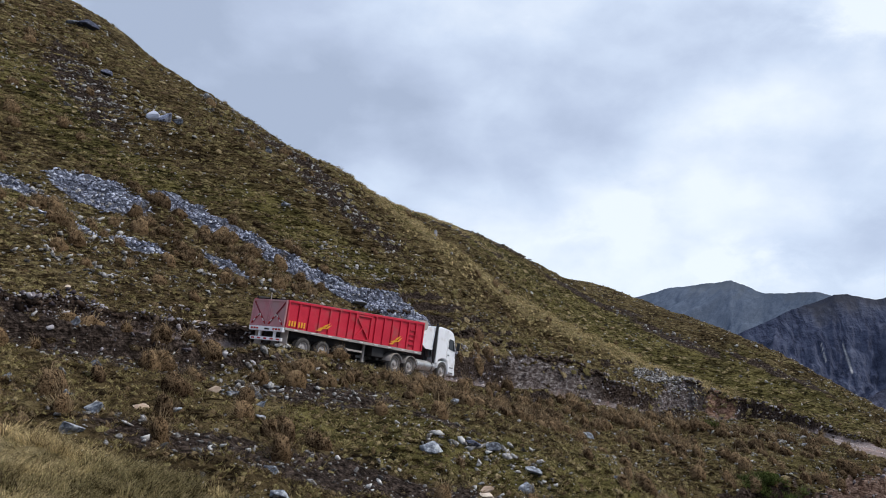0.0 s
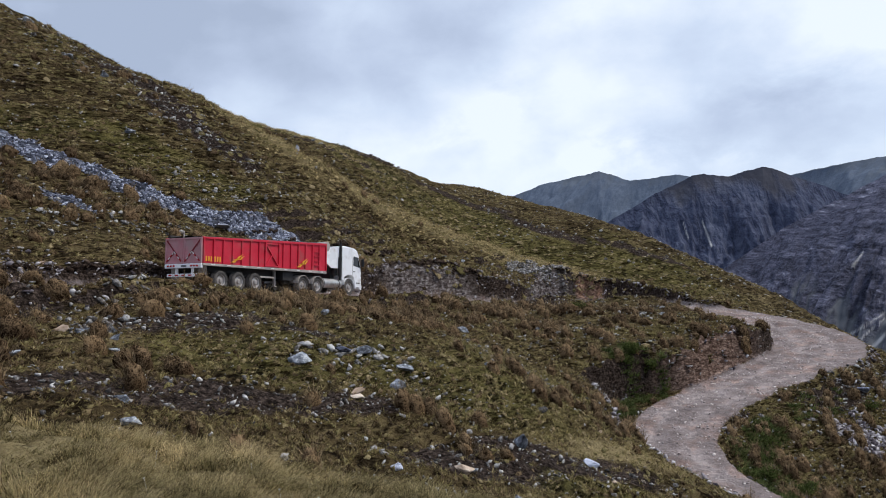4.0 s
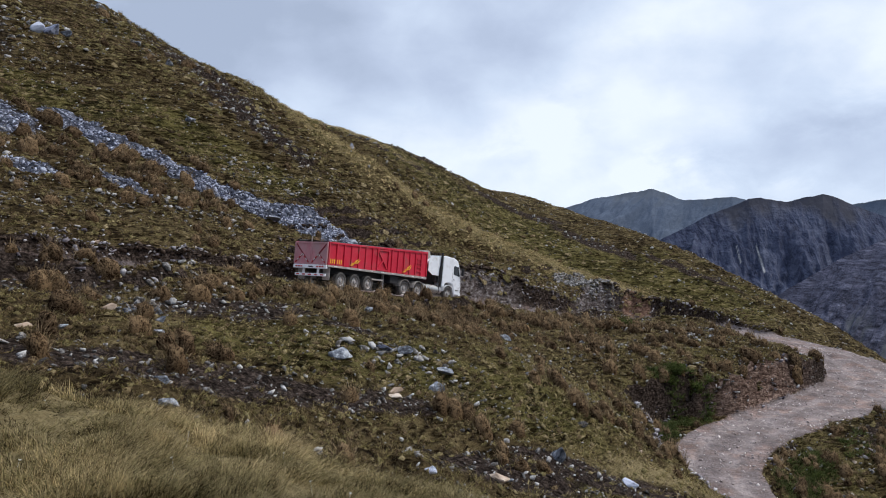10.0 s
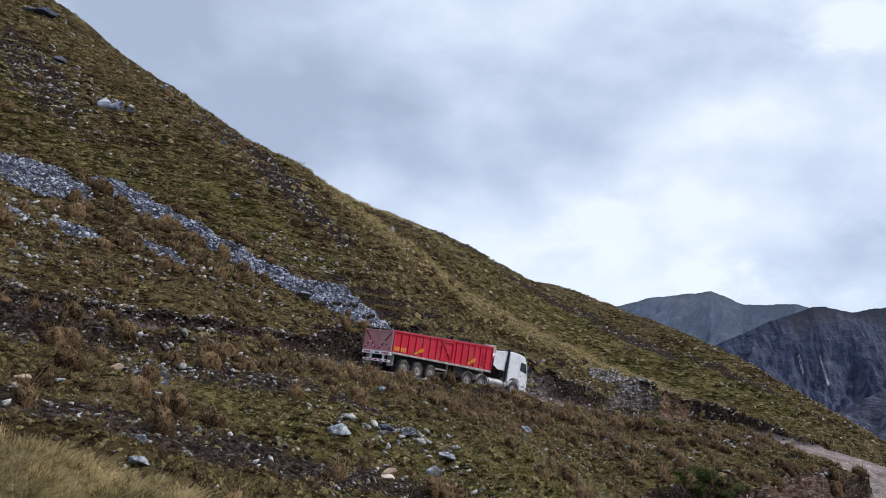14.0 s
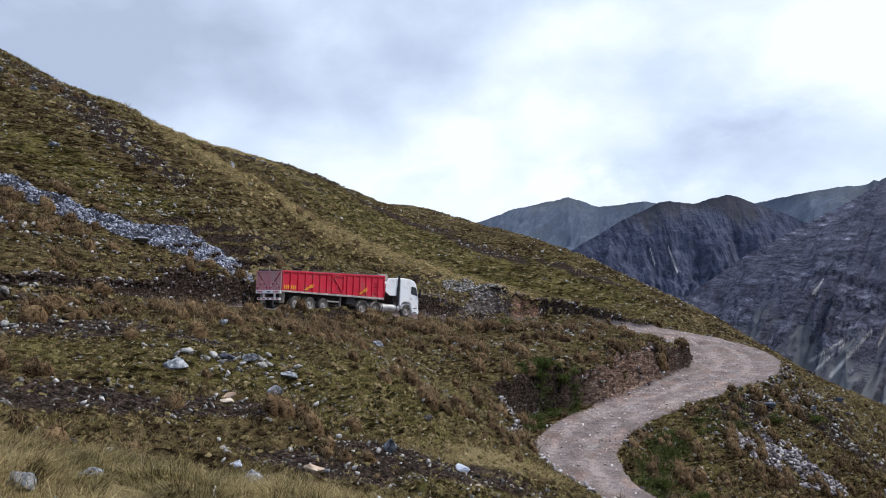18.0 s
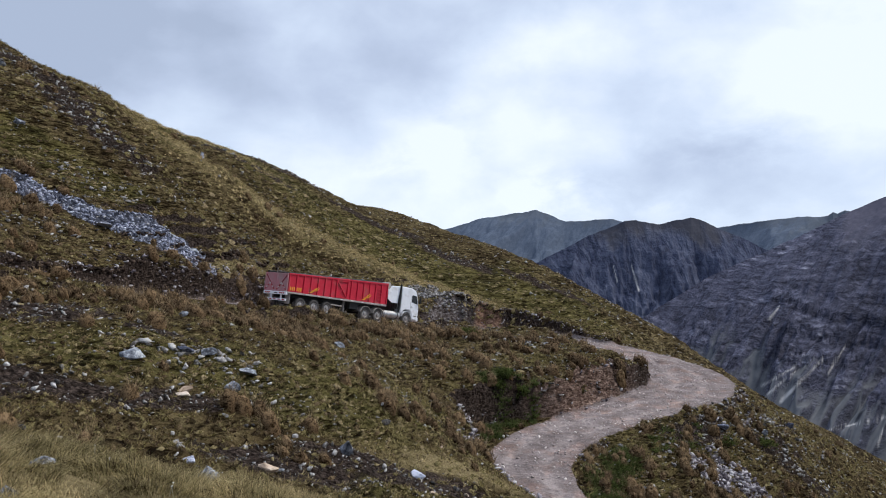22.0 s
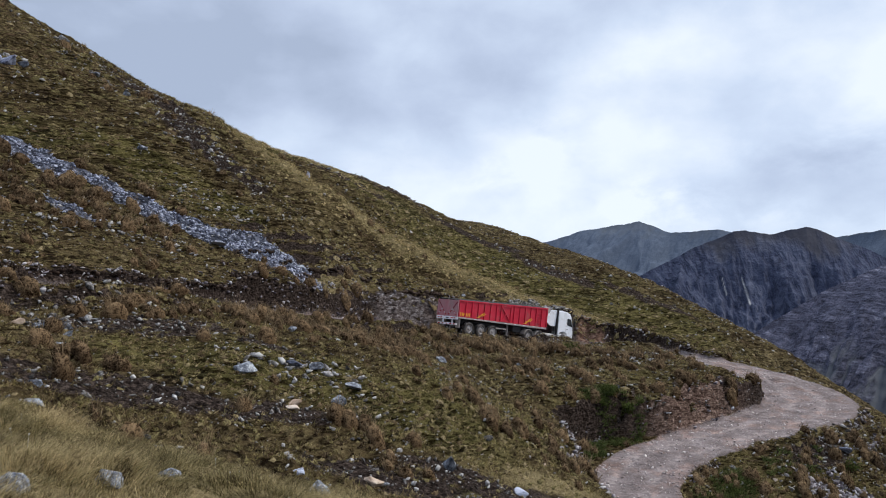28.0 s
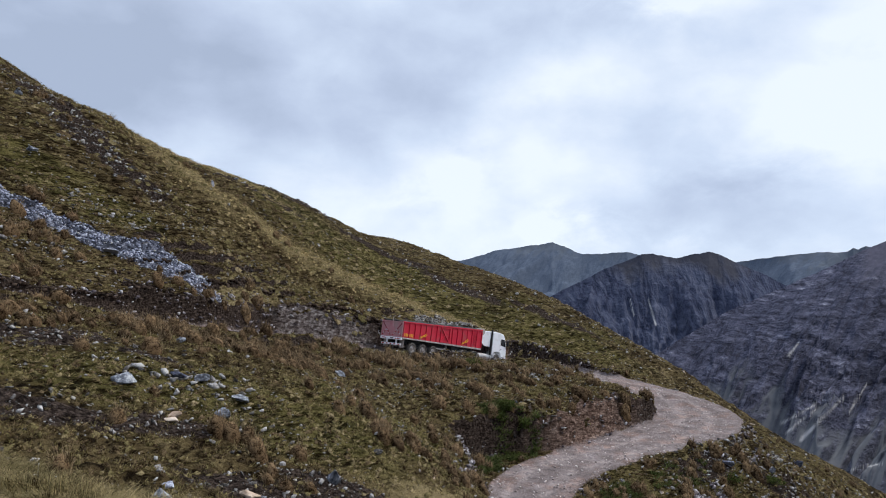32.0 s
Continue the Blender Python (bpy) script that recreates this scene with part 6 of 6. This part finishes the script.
def build_stones():
    rng = np.random.default_rng(23)
    x, y, r = fan(rng, 62000, 12.0, 80.0, lean=0.7)
    z, away, side, road, scree, dry, soil = looks(x, y)
    field = layers(x, y, 7.0, 3)
    stony = np.zeros(len(x))
    for e in STONY:
        stony = np.maximum(stony, ellipse(x, y, *e))
    want = np.clip(0.11 + 0.55 * field, 0.03, 0.5) + 0.35 * soil + 0.6 * stony
    want = np.where((y < 34) & (x < 14), want * 1.5, want * 1.25) * np.where(dry > 0.5, 0.3, 1)
    keep = (rng.random(len(x)) < want) & (away > 0.1)
    x, y, z, r, stony = (q[keep] for q in (x, y, z, r, stony))
    stones("field_stones", x, y, z, 0.03 + (0.19 + 0.16 * stony) * rng.random(len(x)) ** 4.2 + 0.0010 * r + 0.05 * stony * rng.random(len(x)), STONE, "scattered pale grey stones in the grass", rng, 0.1)
    x, y, r = fan(rng, 38000, 50.0, 150.0, lean=0.7)
    z, away, side, road, scree, dry, soil = looks(x, y)
    field = layers(x, y, 14.0, 3)
    stony = np.zeros(len(x))
    for e in STONY_HILL:
        stony = np.maximum(stony, ellipse(x, y, *e))
    keep = (rng.random(len(x)) < np.clip(0.12 + 0.5 * field, 0.05, 0.5) + 0.3 * soil + 0.9 * stony) & (away > 0.1)
    x, y, z, stony = (q[keep] for q in (x, y, z, stony))
    stones("hill_stones", x, y, z, 0.10 + (0.24 + 0.22 * stony) * rng.random(len(x)) ** 3, STONE, "pale stones scattered high on the slope", rng)
    # scree tongues
    xs, ys = [], []
    for cx, cy, a, b, turn in SCREE:
        n = int(a * b * 3.14 * 60)
        u, w = np.sqrt(rng.random(n)) * 1.1, rng.random(n) * 2 * np.pi
        p, q = u * a * np.cos(w), u * b * np.sin(w)
        c, s = math.cos(radians(turn)), math.sin(radians(turn))
        xs.append(cx + c * p - s * q)
        ys.append(cy + s * p + c * q)
    x, y = np.concatenate(xs), np.concatenate(ys)
    z, away, side, road, scree, dry, soil = looks(x, y)
    keep = (scree > 0.2) & (away > 0.2) & (rng.random(len(x)) < 0.35 + scree)
    x, y, z = x[keep], y[keep], z[keep]
    stones("scree", x, y, z, 0.07 + 0.22 * rng.random(len(x)) ** 2.4, BLUE_STONE, "tongue of loose blue-grey scree stones", rng, 0.3)
    # pinkish rubble below the lower road, and pale rubble on the slope above the bank
    u, w = np.sqrt(rng.random(2800)), rng.random(2800) * 2 * np.pi
    x, y = 32.2 + 3.4 * u * np.cos(w) + 0.5 * u * np.sin(w), 40.2 - 0.8 * u * np.cos(w) + 1.7 * u * np.sin(w)
    keep = layers(x, y, 1.3, 3) + 0.5 > 0.5 * u
    x, y = x[keep], y[keep]
    stones("roadside_rubble", x, y, land(x, y)[0], 0.08 + 0.30 * rng.random(len(x)) ** 2.6, BANK_STONE, "loose pinkish grey rubble below the dirt road", rng, 0.1)
    u, w = np.sqrt(rng.random(1500)), rng.random(1500) * 2 * np.pi
    x, y = 21.6 + 3.6 * u * np.cos(w), 74.5 + 0.5 * u * np.cos(w) + 1.0 * u * np.sin(w)
    z, away, side = land(x, y)
    keep = (layers(x, y, 1.2, 2) + 0.3 > 0.3 * u) & (away > 0.1)
    stones("slope_rubble", x[keep], y[keep], z[keep], 0.10 + 0.30 * rng.random(keep.sum()) ** 2, STONE, "pale rubble on the slope above the cut bank", rng, 0.05)
    # stones held in the cut banks
    x, y, r = fan(rng, 120000, 26.0, 82.0, lean=0.5)
    z, away, side = land(x, y)
    near = (away > 0.05) & (away < 2.2) & (side != 0)
    x, y, z, away, side = (q[near] for q in (x, y, z, away, side))
    gx, gy = slope_of(x, y)
    face = ellipse(x, y, 8.4, 63.4, 5.6, 3.4, 39) > 0.2
    keep = (np.hypot(gx, gy) > 0.9) & (~face | (rng.random(len(x)) < 0.18)) & (((side > 0) & ((x > -3) | (rng.random(len(x)) < 0.45))) | ((x > 10) & (x < 18) & (y < 44)) | (rng.random(len(x)) < 0.14))
    x, y, z = x[keep], y[keep], z[keep]
    stones("bank_stones", x, y, z, 0.09 + 0.26 * rng.random(len(x)) ** 2.4, BANK_STONE, "purplish grey stones bedded in the cut earth bank", rng, -0.1)
    # small stones all over the rear bank
    run = 14 + 34 * rng.random(9000)
    cx, cy = np.interp(run, ROAD_RUN, ROAD_LINE[:, 0]), np.interp(run, ROAD_RUN, ROAD_LINE[:, 1])
    dx, dy = np.interp(run + 0.5, ROAD_RUN, ROAD_LINE[:, 0]) - cx, np.interp(run + 0.5, ROAD_RUN, ROAD_LINE[:, 1]) - cy
    off = 1.8 + 2.2 * rng.random(len(run))
    bx, by = cx - dy * 2 * off, cy + dx * 2 * off
    gx, gy = slope_of(bx, by)
    ok = (np.hypot(gx, gy) > 0.85) & (layers(bx, by, 1.4, 2) > 0.0)
    bx, by = bx[ok], by[ok]
    stones("rear_bank_stones", bx, by, land(bx, by)[0], 0.04 + 0.11 * rng.random(len(bx)) ** 2.2, BANK_STONE, "small pale stones set in the dark earth bank", rng, -0.1)
    pick = (rng.random(len(x)) < 0.12) & (np.hypot(x - 6.0, y - 61.6) > 5.0) & ((np.abs(x - 20.5) > 5.5) | (y < 60))
    stones("bank_clods", x[pick], y[pick], z[pick] - 0.05, 0.14 + 0.42 * rng.random(pick.sum()) ** 2, CLOD, "dark clods of earth and turf in the cut bank", rng, 0.45)
    # turf and roots hanging over the top of the cut bank
    run = np.arange(28.0, 92.0, 0.16)
    cx, cy = np.interp(run, ROAD_RUN, ROAD_LINE[:, 0]), np.interp(run, ROAD_RUN, ROAD_LINE[:, 1])
    dx, dy = np.interp(run + 0.5, ROAD_RUN, ROAD_LINE[:, 0]) - cx, np.interp(run + 0.5, ROAD_RUN, ROAD_LINE[:, 1]) - cy
    offs = np.arange(1.6, 5.4, 0.12)
    gx, gy = cx[:, None] - dy[:, None] * 2 * offs, cy[:, None] + dx[:, None] * 2 * offs
    height = land(gx, gy)[0].reshape(gx.shape)
    grade = np.diff(height, axis=1) / 0.12
    last = np.array([np.flatnonzero(g > 1.3)[-1] if (g > 1.3).any() else -1 for g in grade])
    rows = np.flatnonzero(((np.abs(cx - 20.0) > 4.5) | (cy < 60)) & (last >= 0) & (height[np.arange(len(run)), last] - height[:, 0] > 0.7))
    pick = last[rows]
    x, y, z = gx[rows, pick], gy[rows, pick], height[rows, pick + 1]
    stones("turf_overhang", x, y, z - 0.10 - 0.1 * rng.random(len(x)), (0.24 + 0.26 * rng.random(len(x))) * np.where(x < -3, 0.7, 1.0), CLOD, "dark ragged turf hanging over the cut bank", rng, 0.4)
    # gravel on the road
    run = rng.random(5500) * (ROAD_RUN[-8] - 20) + 20
    cx, cy = np.interp(run, ROAD_RUN, ROAD_LINE[:, 0]), np.interp(run, ROAD_RUN, ROAD_LINE[:, 1])
    dx, dy = np.interp(run + 0.5, ROAD_RUN, ROAD_LINE[:, 0]) - cx, np.interp(run + 0.5, ROAD_RUN, ROAD_LINE[:, 1]) - cy
    off = (rng.random(len(run)) * 2 - 1) * HALF_ROAD * 1.05
    x, y = cx - dy * 2 * off, cy + dx * 2 * off
    z, away, side = land(x, y)
    stones("road_gravel", x, y, z, 0.03 + 0.20 * rng.random(len(x)) ** 3.2, ROAD_STONE, "loose gravel on the dirt road", rng, 0.35)


build_stones()

ROCK_SHAPES = {}


def rock(x, y, size, material, seed, label, flat=1.0, turn=0.0, sink=0.2, name="rock", group="loose rocks on the slope"):
    key = (seed % 9, material.name)
    if key not in ROCK_SHAPES:
        v, f = stone_shape(300 + seed % 9, 13)
        bm = bmesh.new()
        corners = [bm.verts.new(p) for p in v]
        for p in f:
            bm.faces.new([corners[i] for i in p])
        bmesh.ops.bevel(bm, geom=bm.edges[:], offset=0.035, segments=1, affect="EDGES", profile=0.5)
        bmesh.ops.triangulate(bm, faces=bm.faces[:])
        bmesh.ops.subdivide_edges(bm, edges=bm.edges[:], cuts=1, use_grid_fill=True)
        for q in bm.verts:  # chipped and pitted
            q.co *= 1 + 0.10 * noise.noise(q.co * 4.0) + 0.10 * noise.noise(q.co * 9.0)
        data = bpy.data.meshes.new(name)
        bm.to_mesh(data)
        bm.free()
        data.materials.append(material)
        ROCK_SHAPES[key] = data
    ob = new(name, ROCK_SHAPES[key])
    place = on_land(x, y)
    rng = np.random.default_rng(seed)
    tilt = Euler((rng.normal(0, 0.2), rng.normal(0, 0.2), radians(turn) + rng.random() * 0.5))
    ob.matrix_basis = Matrix.LocRotScale(place + Vector((0, 0, size * flat * (0.22 - sink * 0.5))), tilt, (size, size, size * flat))
    return tagged(ob, label, "rock", group=group)


KNOLL_ROCK = "pale lichened rock sunk in the straw-coloured grass"
GREY_ROCK, TAN_ROCK = "weathered pale grey rock half sunk in the grass", "buff-coloured broken rock lying on dark earth"
for i, (rx, ry, rs, rf, rm, rl) in enumerate([
        (-0.27, 27.5, 0.75, 1.0, ROCK, GREY_ROCK), (1.25, 29.9, 0.95, 0.7, BLUE_STONE, "blue-grey slab of rock in the turf"), (2.1, 30.4, 0.8, 0.7, ROCK, "blue-grey slab of rock in the turf"),
        (3.1, 27.6, 0.7, 0.9, ROCK, GREY_ROCK), (1.67, 25.6, 0.62, 0.8, TAN_STONE, TAN_ROCK), (4.36, 20.9, 0.75, 0.7, TAN_STONE, TAN_ROCK), (6.95, 25.0, 0.62, 1.9, ROCK, "upright blue-grey lichened rock"),
        (9.6, 25.6, 0.6, 0.9, BLUE_STONE, GREY_ROCK), (-4.0, 18.6, 0.45, 0.9, ROCK, GREY_ROCK), (-3.45, 17.25, 0.4, 0.9, ROCK, GREY_ROCK),
        (-7.4, 21.3, 0.62, 0.6, ROCK, "flat pale stone on dark earth"), (-8.3, 21.4, 0.6, 0.5, TAN_STONE, "flat pale stone on dark earth"), (-10.9, 24.2, 0.6, 1.0, ROCK, GREY_ROCK),
        (-5.7, 25.0, 0.4, 0.9, ROCK, GREY_ROCK), (-7.3, 27.0, 0.6, 0.9, ROCK, GREY_ROCK), (-6.6, 27.4, 0.55, 0.9, ROCK, GREY_ROCK), (-6.2, 26.7, 0.5, 0.9, ROCK, GREY_ROCK), (-7.8, 26.5, 0.5, 0.9, TAN_STONE, "buff-coloured rock in a heap of stones"),
        (-13.4, 27.2, 0.7, 1.0, ROCK, GREY_ROCK), (-7.95, 26.98, 0.8, 0.4, ROCK, "flat grey slab beside the road"), (8.8, 46.3, 0.8, 0.9, ROCK, GREY_ROCK), (14.05, 48.4, 0.45, 0.9, ROCK, GREY_ROCK),
        (-0.67, 57.2, 0.8, 1.1, ROCK, GREY_ROCK), (-12.6, 58.0, 0.9, 0.9, ROCK, GREY_ROCK), (-1.37, 71.1, 0.5, 1.9, BLUE_STONE, "upright grey stone standing on the grassy ridge"),
        (-23.3, 60.2, 1.9, 0.9, BLUE_STONE, "dark grey rock outcrop on the upper slope"), (-22.4, 60.6, 1.2, 0.9, ROCK, "dark grey rock outcrop on the upper slope"), (-35.5, 71.0, 2.0, 0.8, BLUE_STONE, "dark grey rock outcrop on the upper slope"), (-36.5, 70.0, 1.3, 0.8, ROCK, "dark grey rock outcrop on the upper slope"),
        (-29.9, 63.8, 1.2, 0.9, BLUE_STONE, "dark grey rock outcrop on the upper slope"), (-24.1, 60.0, 1.3, 1.0, BLUE_STONE, "dark grey rock outcrop on the upper slope"), (-18.8, 66.4, 1.0, 0.9, ROCK, "pale rock outcrop on the upper slope"), (-24.3, 73.6, 1.1, 0.9, ROCK, "pale rock outcrop on the upper slope"), (-16.0, 64.9, 0.9, 0.9, ROCK, "pale rock outcrop on the upper slope"), (-34.0, 47.2, 1.3, 0.6, SLAB, "pale rock outcrop on the upper slope"), (-35.2, 47.6, 1.1, 0.6, SLAB, "pale rock outcrop on the upper slope"), (-50.0, 71.4, 2.2, 0.8, BLUE_STONE, "dark rock on the skyline"), (-13.5, 107.0, 1.6, 1.0, BLUE_STONE, "dark rock on the skyline"),
        (-5.9, 52.0, 1.3, 0.4, SLAB, "large blue-grey slab at the edge of the scree"), (20.0, 46.5, 0.6, 0.9, ROCK, GREY_ROCK), (34.0, 44.0, 0.9, 0.9, BLUE_STONE, GREY_ROCK), (44.0, 50.5, 1.0, 0.9, BLUE_STONE, GREY_ROCK), (38.5, 46.0, 0.7, 0.9, ROCK, GREY_ROCK), (24.6, 37.2, 0.45, 0.7, ROCK, GREY_ROCK),
        (-13.0, 26.8, 0.6, 1.0, ROCK, "large pale boulder on the bare earth below the road"),
        (2.0, 5.3, 0.21, 1.2, ROCK, KNOLL_ROCK), (1.9, 7.5, 0.32, 1.1, ROCK, KNOLL_ROCK), (1.75, 4.1, 0.25, 1.2, ROCK, KNOLL_ROCK), (2.35, 4.9, 0.22, 1.1, ROCK, KNOLL_ROCK), (2.4, 19.5, 0.45, 1.1, BLUE_STONE, GREY_ROCK), (3.4, 10.4, 0.42, 1.2, ROCK, GREY_ROCK),
        (-7.9, 16.5, 0.62, 0.7, ROCK, GREY_ROCK), (-8.4, 18.8, 0.7, 0.9, ROCK, GREY_ROCK), (-9.1, 18.5, 0.42, 0.8, ROCK, GREY_ROCK), (-6.9, 19.0, 0.5, 0.5, TAN_STONE, "flat pale stone on dark earth"), (0.6, 36.0, 0.5, 1.5, ROCK, "upright blue-grey lichened rock"), (3.6, 29.7, 0.9, 0.6, ROCK, "blue-grey slab of rock in the turf"), (1.6, 26.1, 0.6, 0.6, TAN_STONE, TAN_ROCK)]):
    rock(rx, ry, rs, rm, 500 + i * 7, rl, rf, 40 * i)


def flower(bm, petals):
    """A small white flower on a thin stalk, about 5 cm across."""
    tube(bm, (0, 0, -0.02), (0.01, 0, 0.16), 0.003, 5)
    for k in range(petals):
        a, b = 2 * math.pi * k / petals, 2 * math.pi * (k + 0.75) / petals
        mid = (a + b) / 2
        rim = [(0.01, 0, 0.158), (0.01 + 0.02 * math.cos(a), 0.02 * math.sin(a), 0.166), (0.01 + 0.034 * math.cos(mid), 0.034 * math.sin(mid), 0.164), (0.01 + 0.02 * math.cos(b), 0.02 * math.sin(b), 0.166)]
        bm.faces.new([bm.verts.new(p) for p in rim])


def build_flowers():
    rng = np.random.default_rng(31)
    white = surface("white_petals", [(0.70, 0.70, 0.64), (0.82, 0.82, 0.76)], 9.0, 0.8, bump=0.0)
    data = bpy.data.meshes.new("flower")
    bm = made(flower, 6)
    bm.to_mesh(data)
    bm.free()
    data.materials.append(white)
    x, y = rng.uniform(-5.0, 3.5, 90), rng.uniform(5.5, 11.5, 90)
    for p, q in list(zip(x, y))[:26]:
        ob = new("flower", data)
        ob.matrix_basis = Matrix.LocRotScale(on_land(float(p), float(q)), Euler((rng.normal(0, 0.15), rng.normal(0, 0.15), rng.random() * 6)), (0.4, 0.4, 0.7 + 0.3 * rng.random()))
        tagged(ob, "tiny white wild flower in the straw-coloured grass", "flower", group="wild flowers on the knoll")


build_flowers()


def more_rocks():
    rng = np.random.default_rng(77)
    x, y, r = fan(rng, 900, 15.0, 100.0, lean=0.7)
    z, away, side, road, scree, dry, soil = looks(x, y)
    field = layers(x, y, 9.0, 3)
    keep = (rng.random(len(x)) < np.clip(0.2 + 0.6 * field, 0.05, 0.8)) & (away > 0.5) & (dry < 0.6)
    x, y, r = x[keep][:200], y[keep][:200], r[keep][:200]
    for i in range(len(x)):
        size = 0.16 + 0.26 * rng.random() ** 2 + 0.002 * r[i]
        rock(float(x[i]), float(y[i]), size, (STONE, ROCK, STONE, TAN_STONE)[int(rng.integers(0, 4)) if rng.random() < 0.6 else 0], 900 + i, "pale grey rock lying in the mountain grass", 0.9, rng.random() * 360)


more_rocks()


# ---- what moves ----
# how far the lorry's rearmost axle has come along the road's centre, in metres after its first place
DRIVE = [(0.0, 0.0), (2.0, 1.88), (6.0, 5.84), (9.0, 9.0), (13.0, 13.2), (19.0, 19.78), (23.0, 24.24), (28.0, 30.5), (32.0, 35.12)]
START_RUN = float(np.interp(-8.3, ROAD_LINE[:, 0][:8 * 11], ROAD_RUN[:8 * 11]))


def on_road(run):
    return Vector([float(np.interp(run, ROAD_RUN, ROAD_LINE[:, k])) for k in range(3)])


def seat(back, front):
    """The pose of a vehicle whose axles stand at two points of the road."""
    ahead = (front - back).normalized()
    left = Vector((0, 0, 1)).cross(ahead).normalized()
    m = Matrix((ahead, left, ahead.cross(left))).transposed().to_4x4()
    return Matrix.Translation(back) @ m


def motions():
    steps = [0.5 * k for k in range(65)]
    marks = np.array(DRIVE)
    slope = np.gradient(marks[:, 1], marks[:, 0])

    def gone(t):
        i = int(np.clip(np.searchsorted(marks[:, 0], t) - 1, 0, len(marks) - 2))
        h = marks[i + 1, 0] - marks[i, 0]
        u = (t - marks[i, 0]) / h
        a, b = marks[i, 1], marks[i + 1, 1]
        return (2 * u ** 3 - 3 * u ** 2 + 1) * a + (u ** 3 - 2 * u ** 2 + u) * h * slope[i] + (3 * u ** 2 - 2 * u ** 3) * b + (u ** 3 - u ** 2) * h * slope[i + 1]

    trailer, tractor = [], []
    base = (DRIVE_AXLES[0] + DRIVE_AXLES[1]) / 2
    for t in steps:
        run = START_RUN + gone(t)
        a, b, c = on_road(run), on_road(run + base), on_road(run + FRONT_AXLE)
        trailer.append((t, seat(a, b)))
        tractor.append((t, seat(b, c)))
    walk(TRAILER, trailer)
    walk(TRACTOR, tractor)
    for ob, x, y in WHEELS:
        walk(ob, [(t, Matrix.Translation((x, y, WHEEL_R)) @ Matrix.Rotation(gone(t) / WHEEL_R, 4, "Y")) for t in steps])


motions()
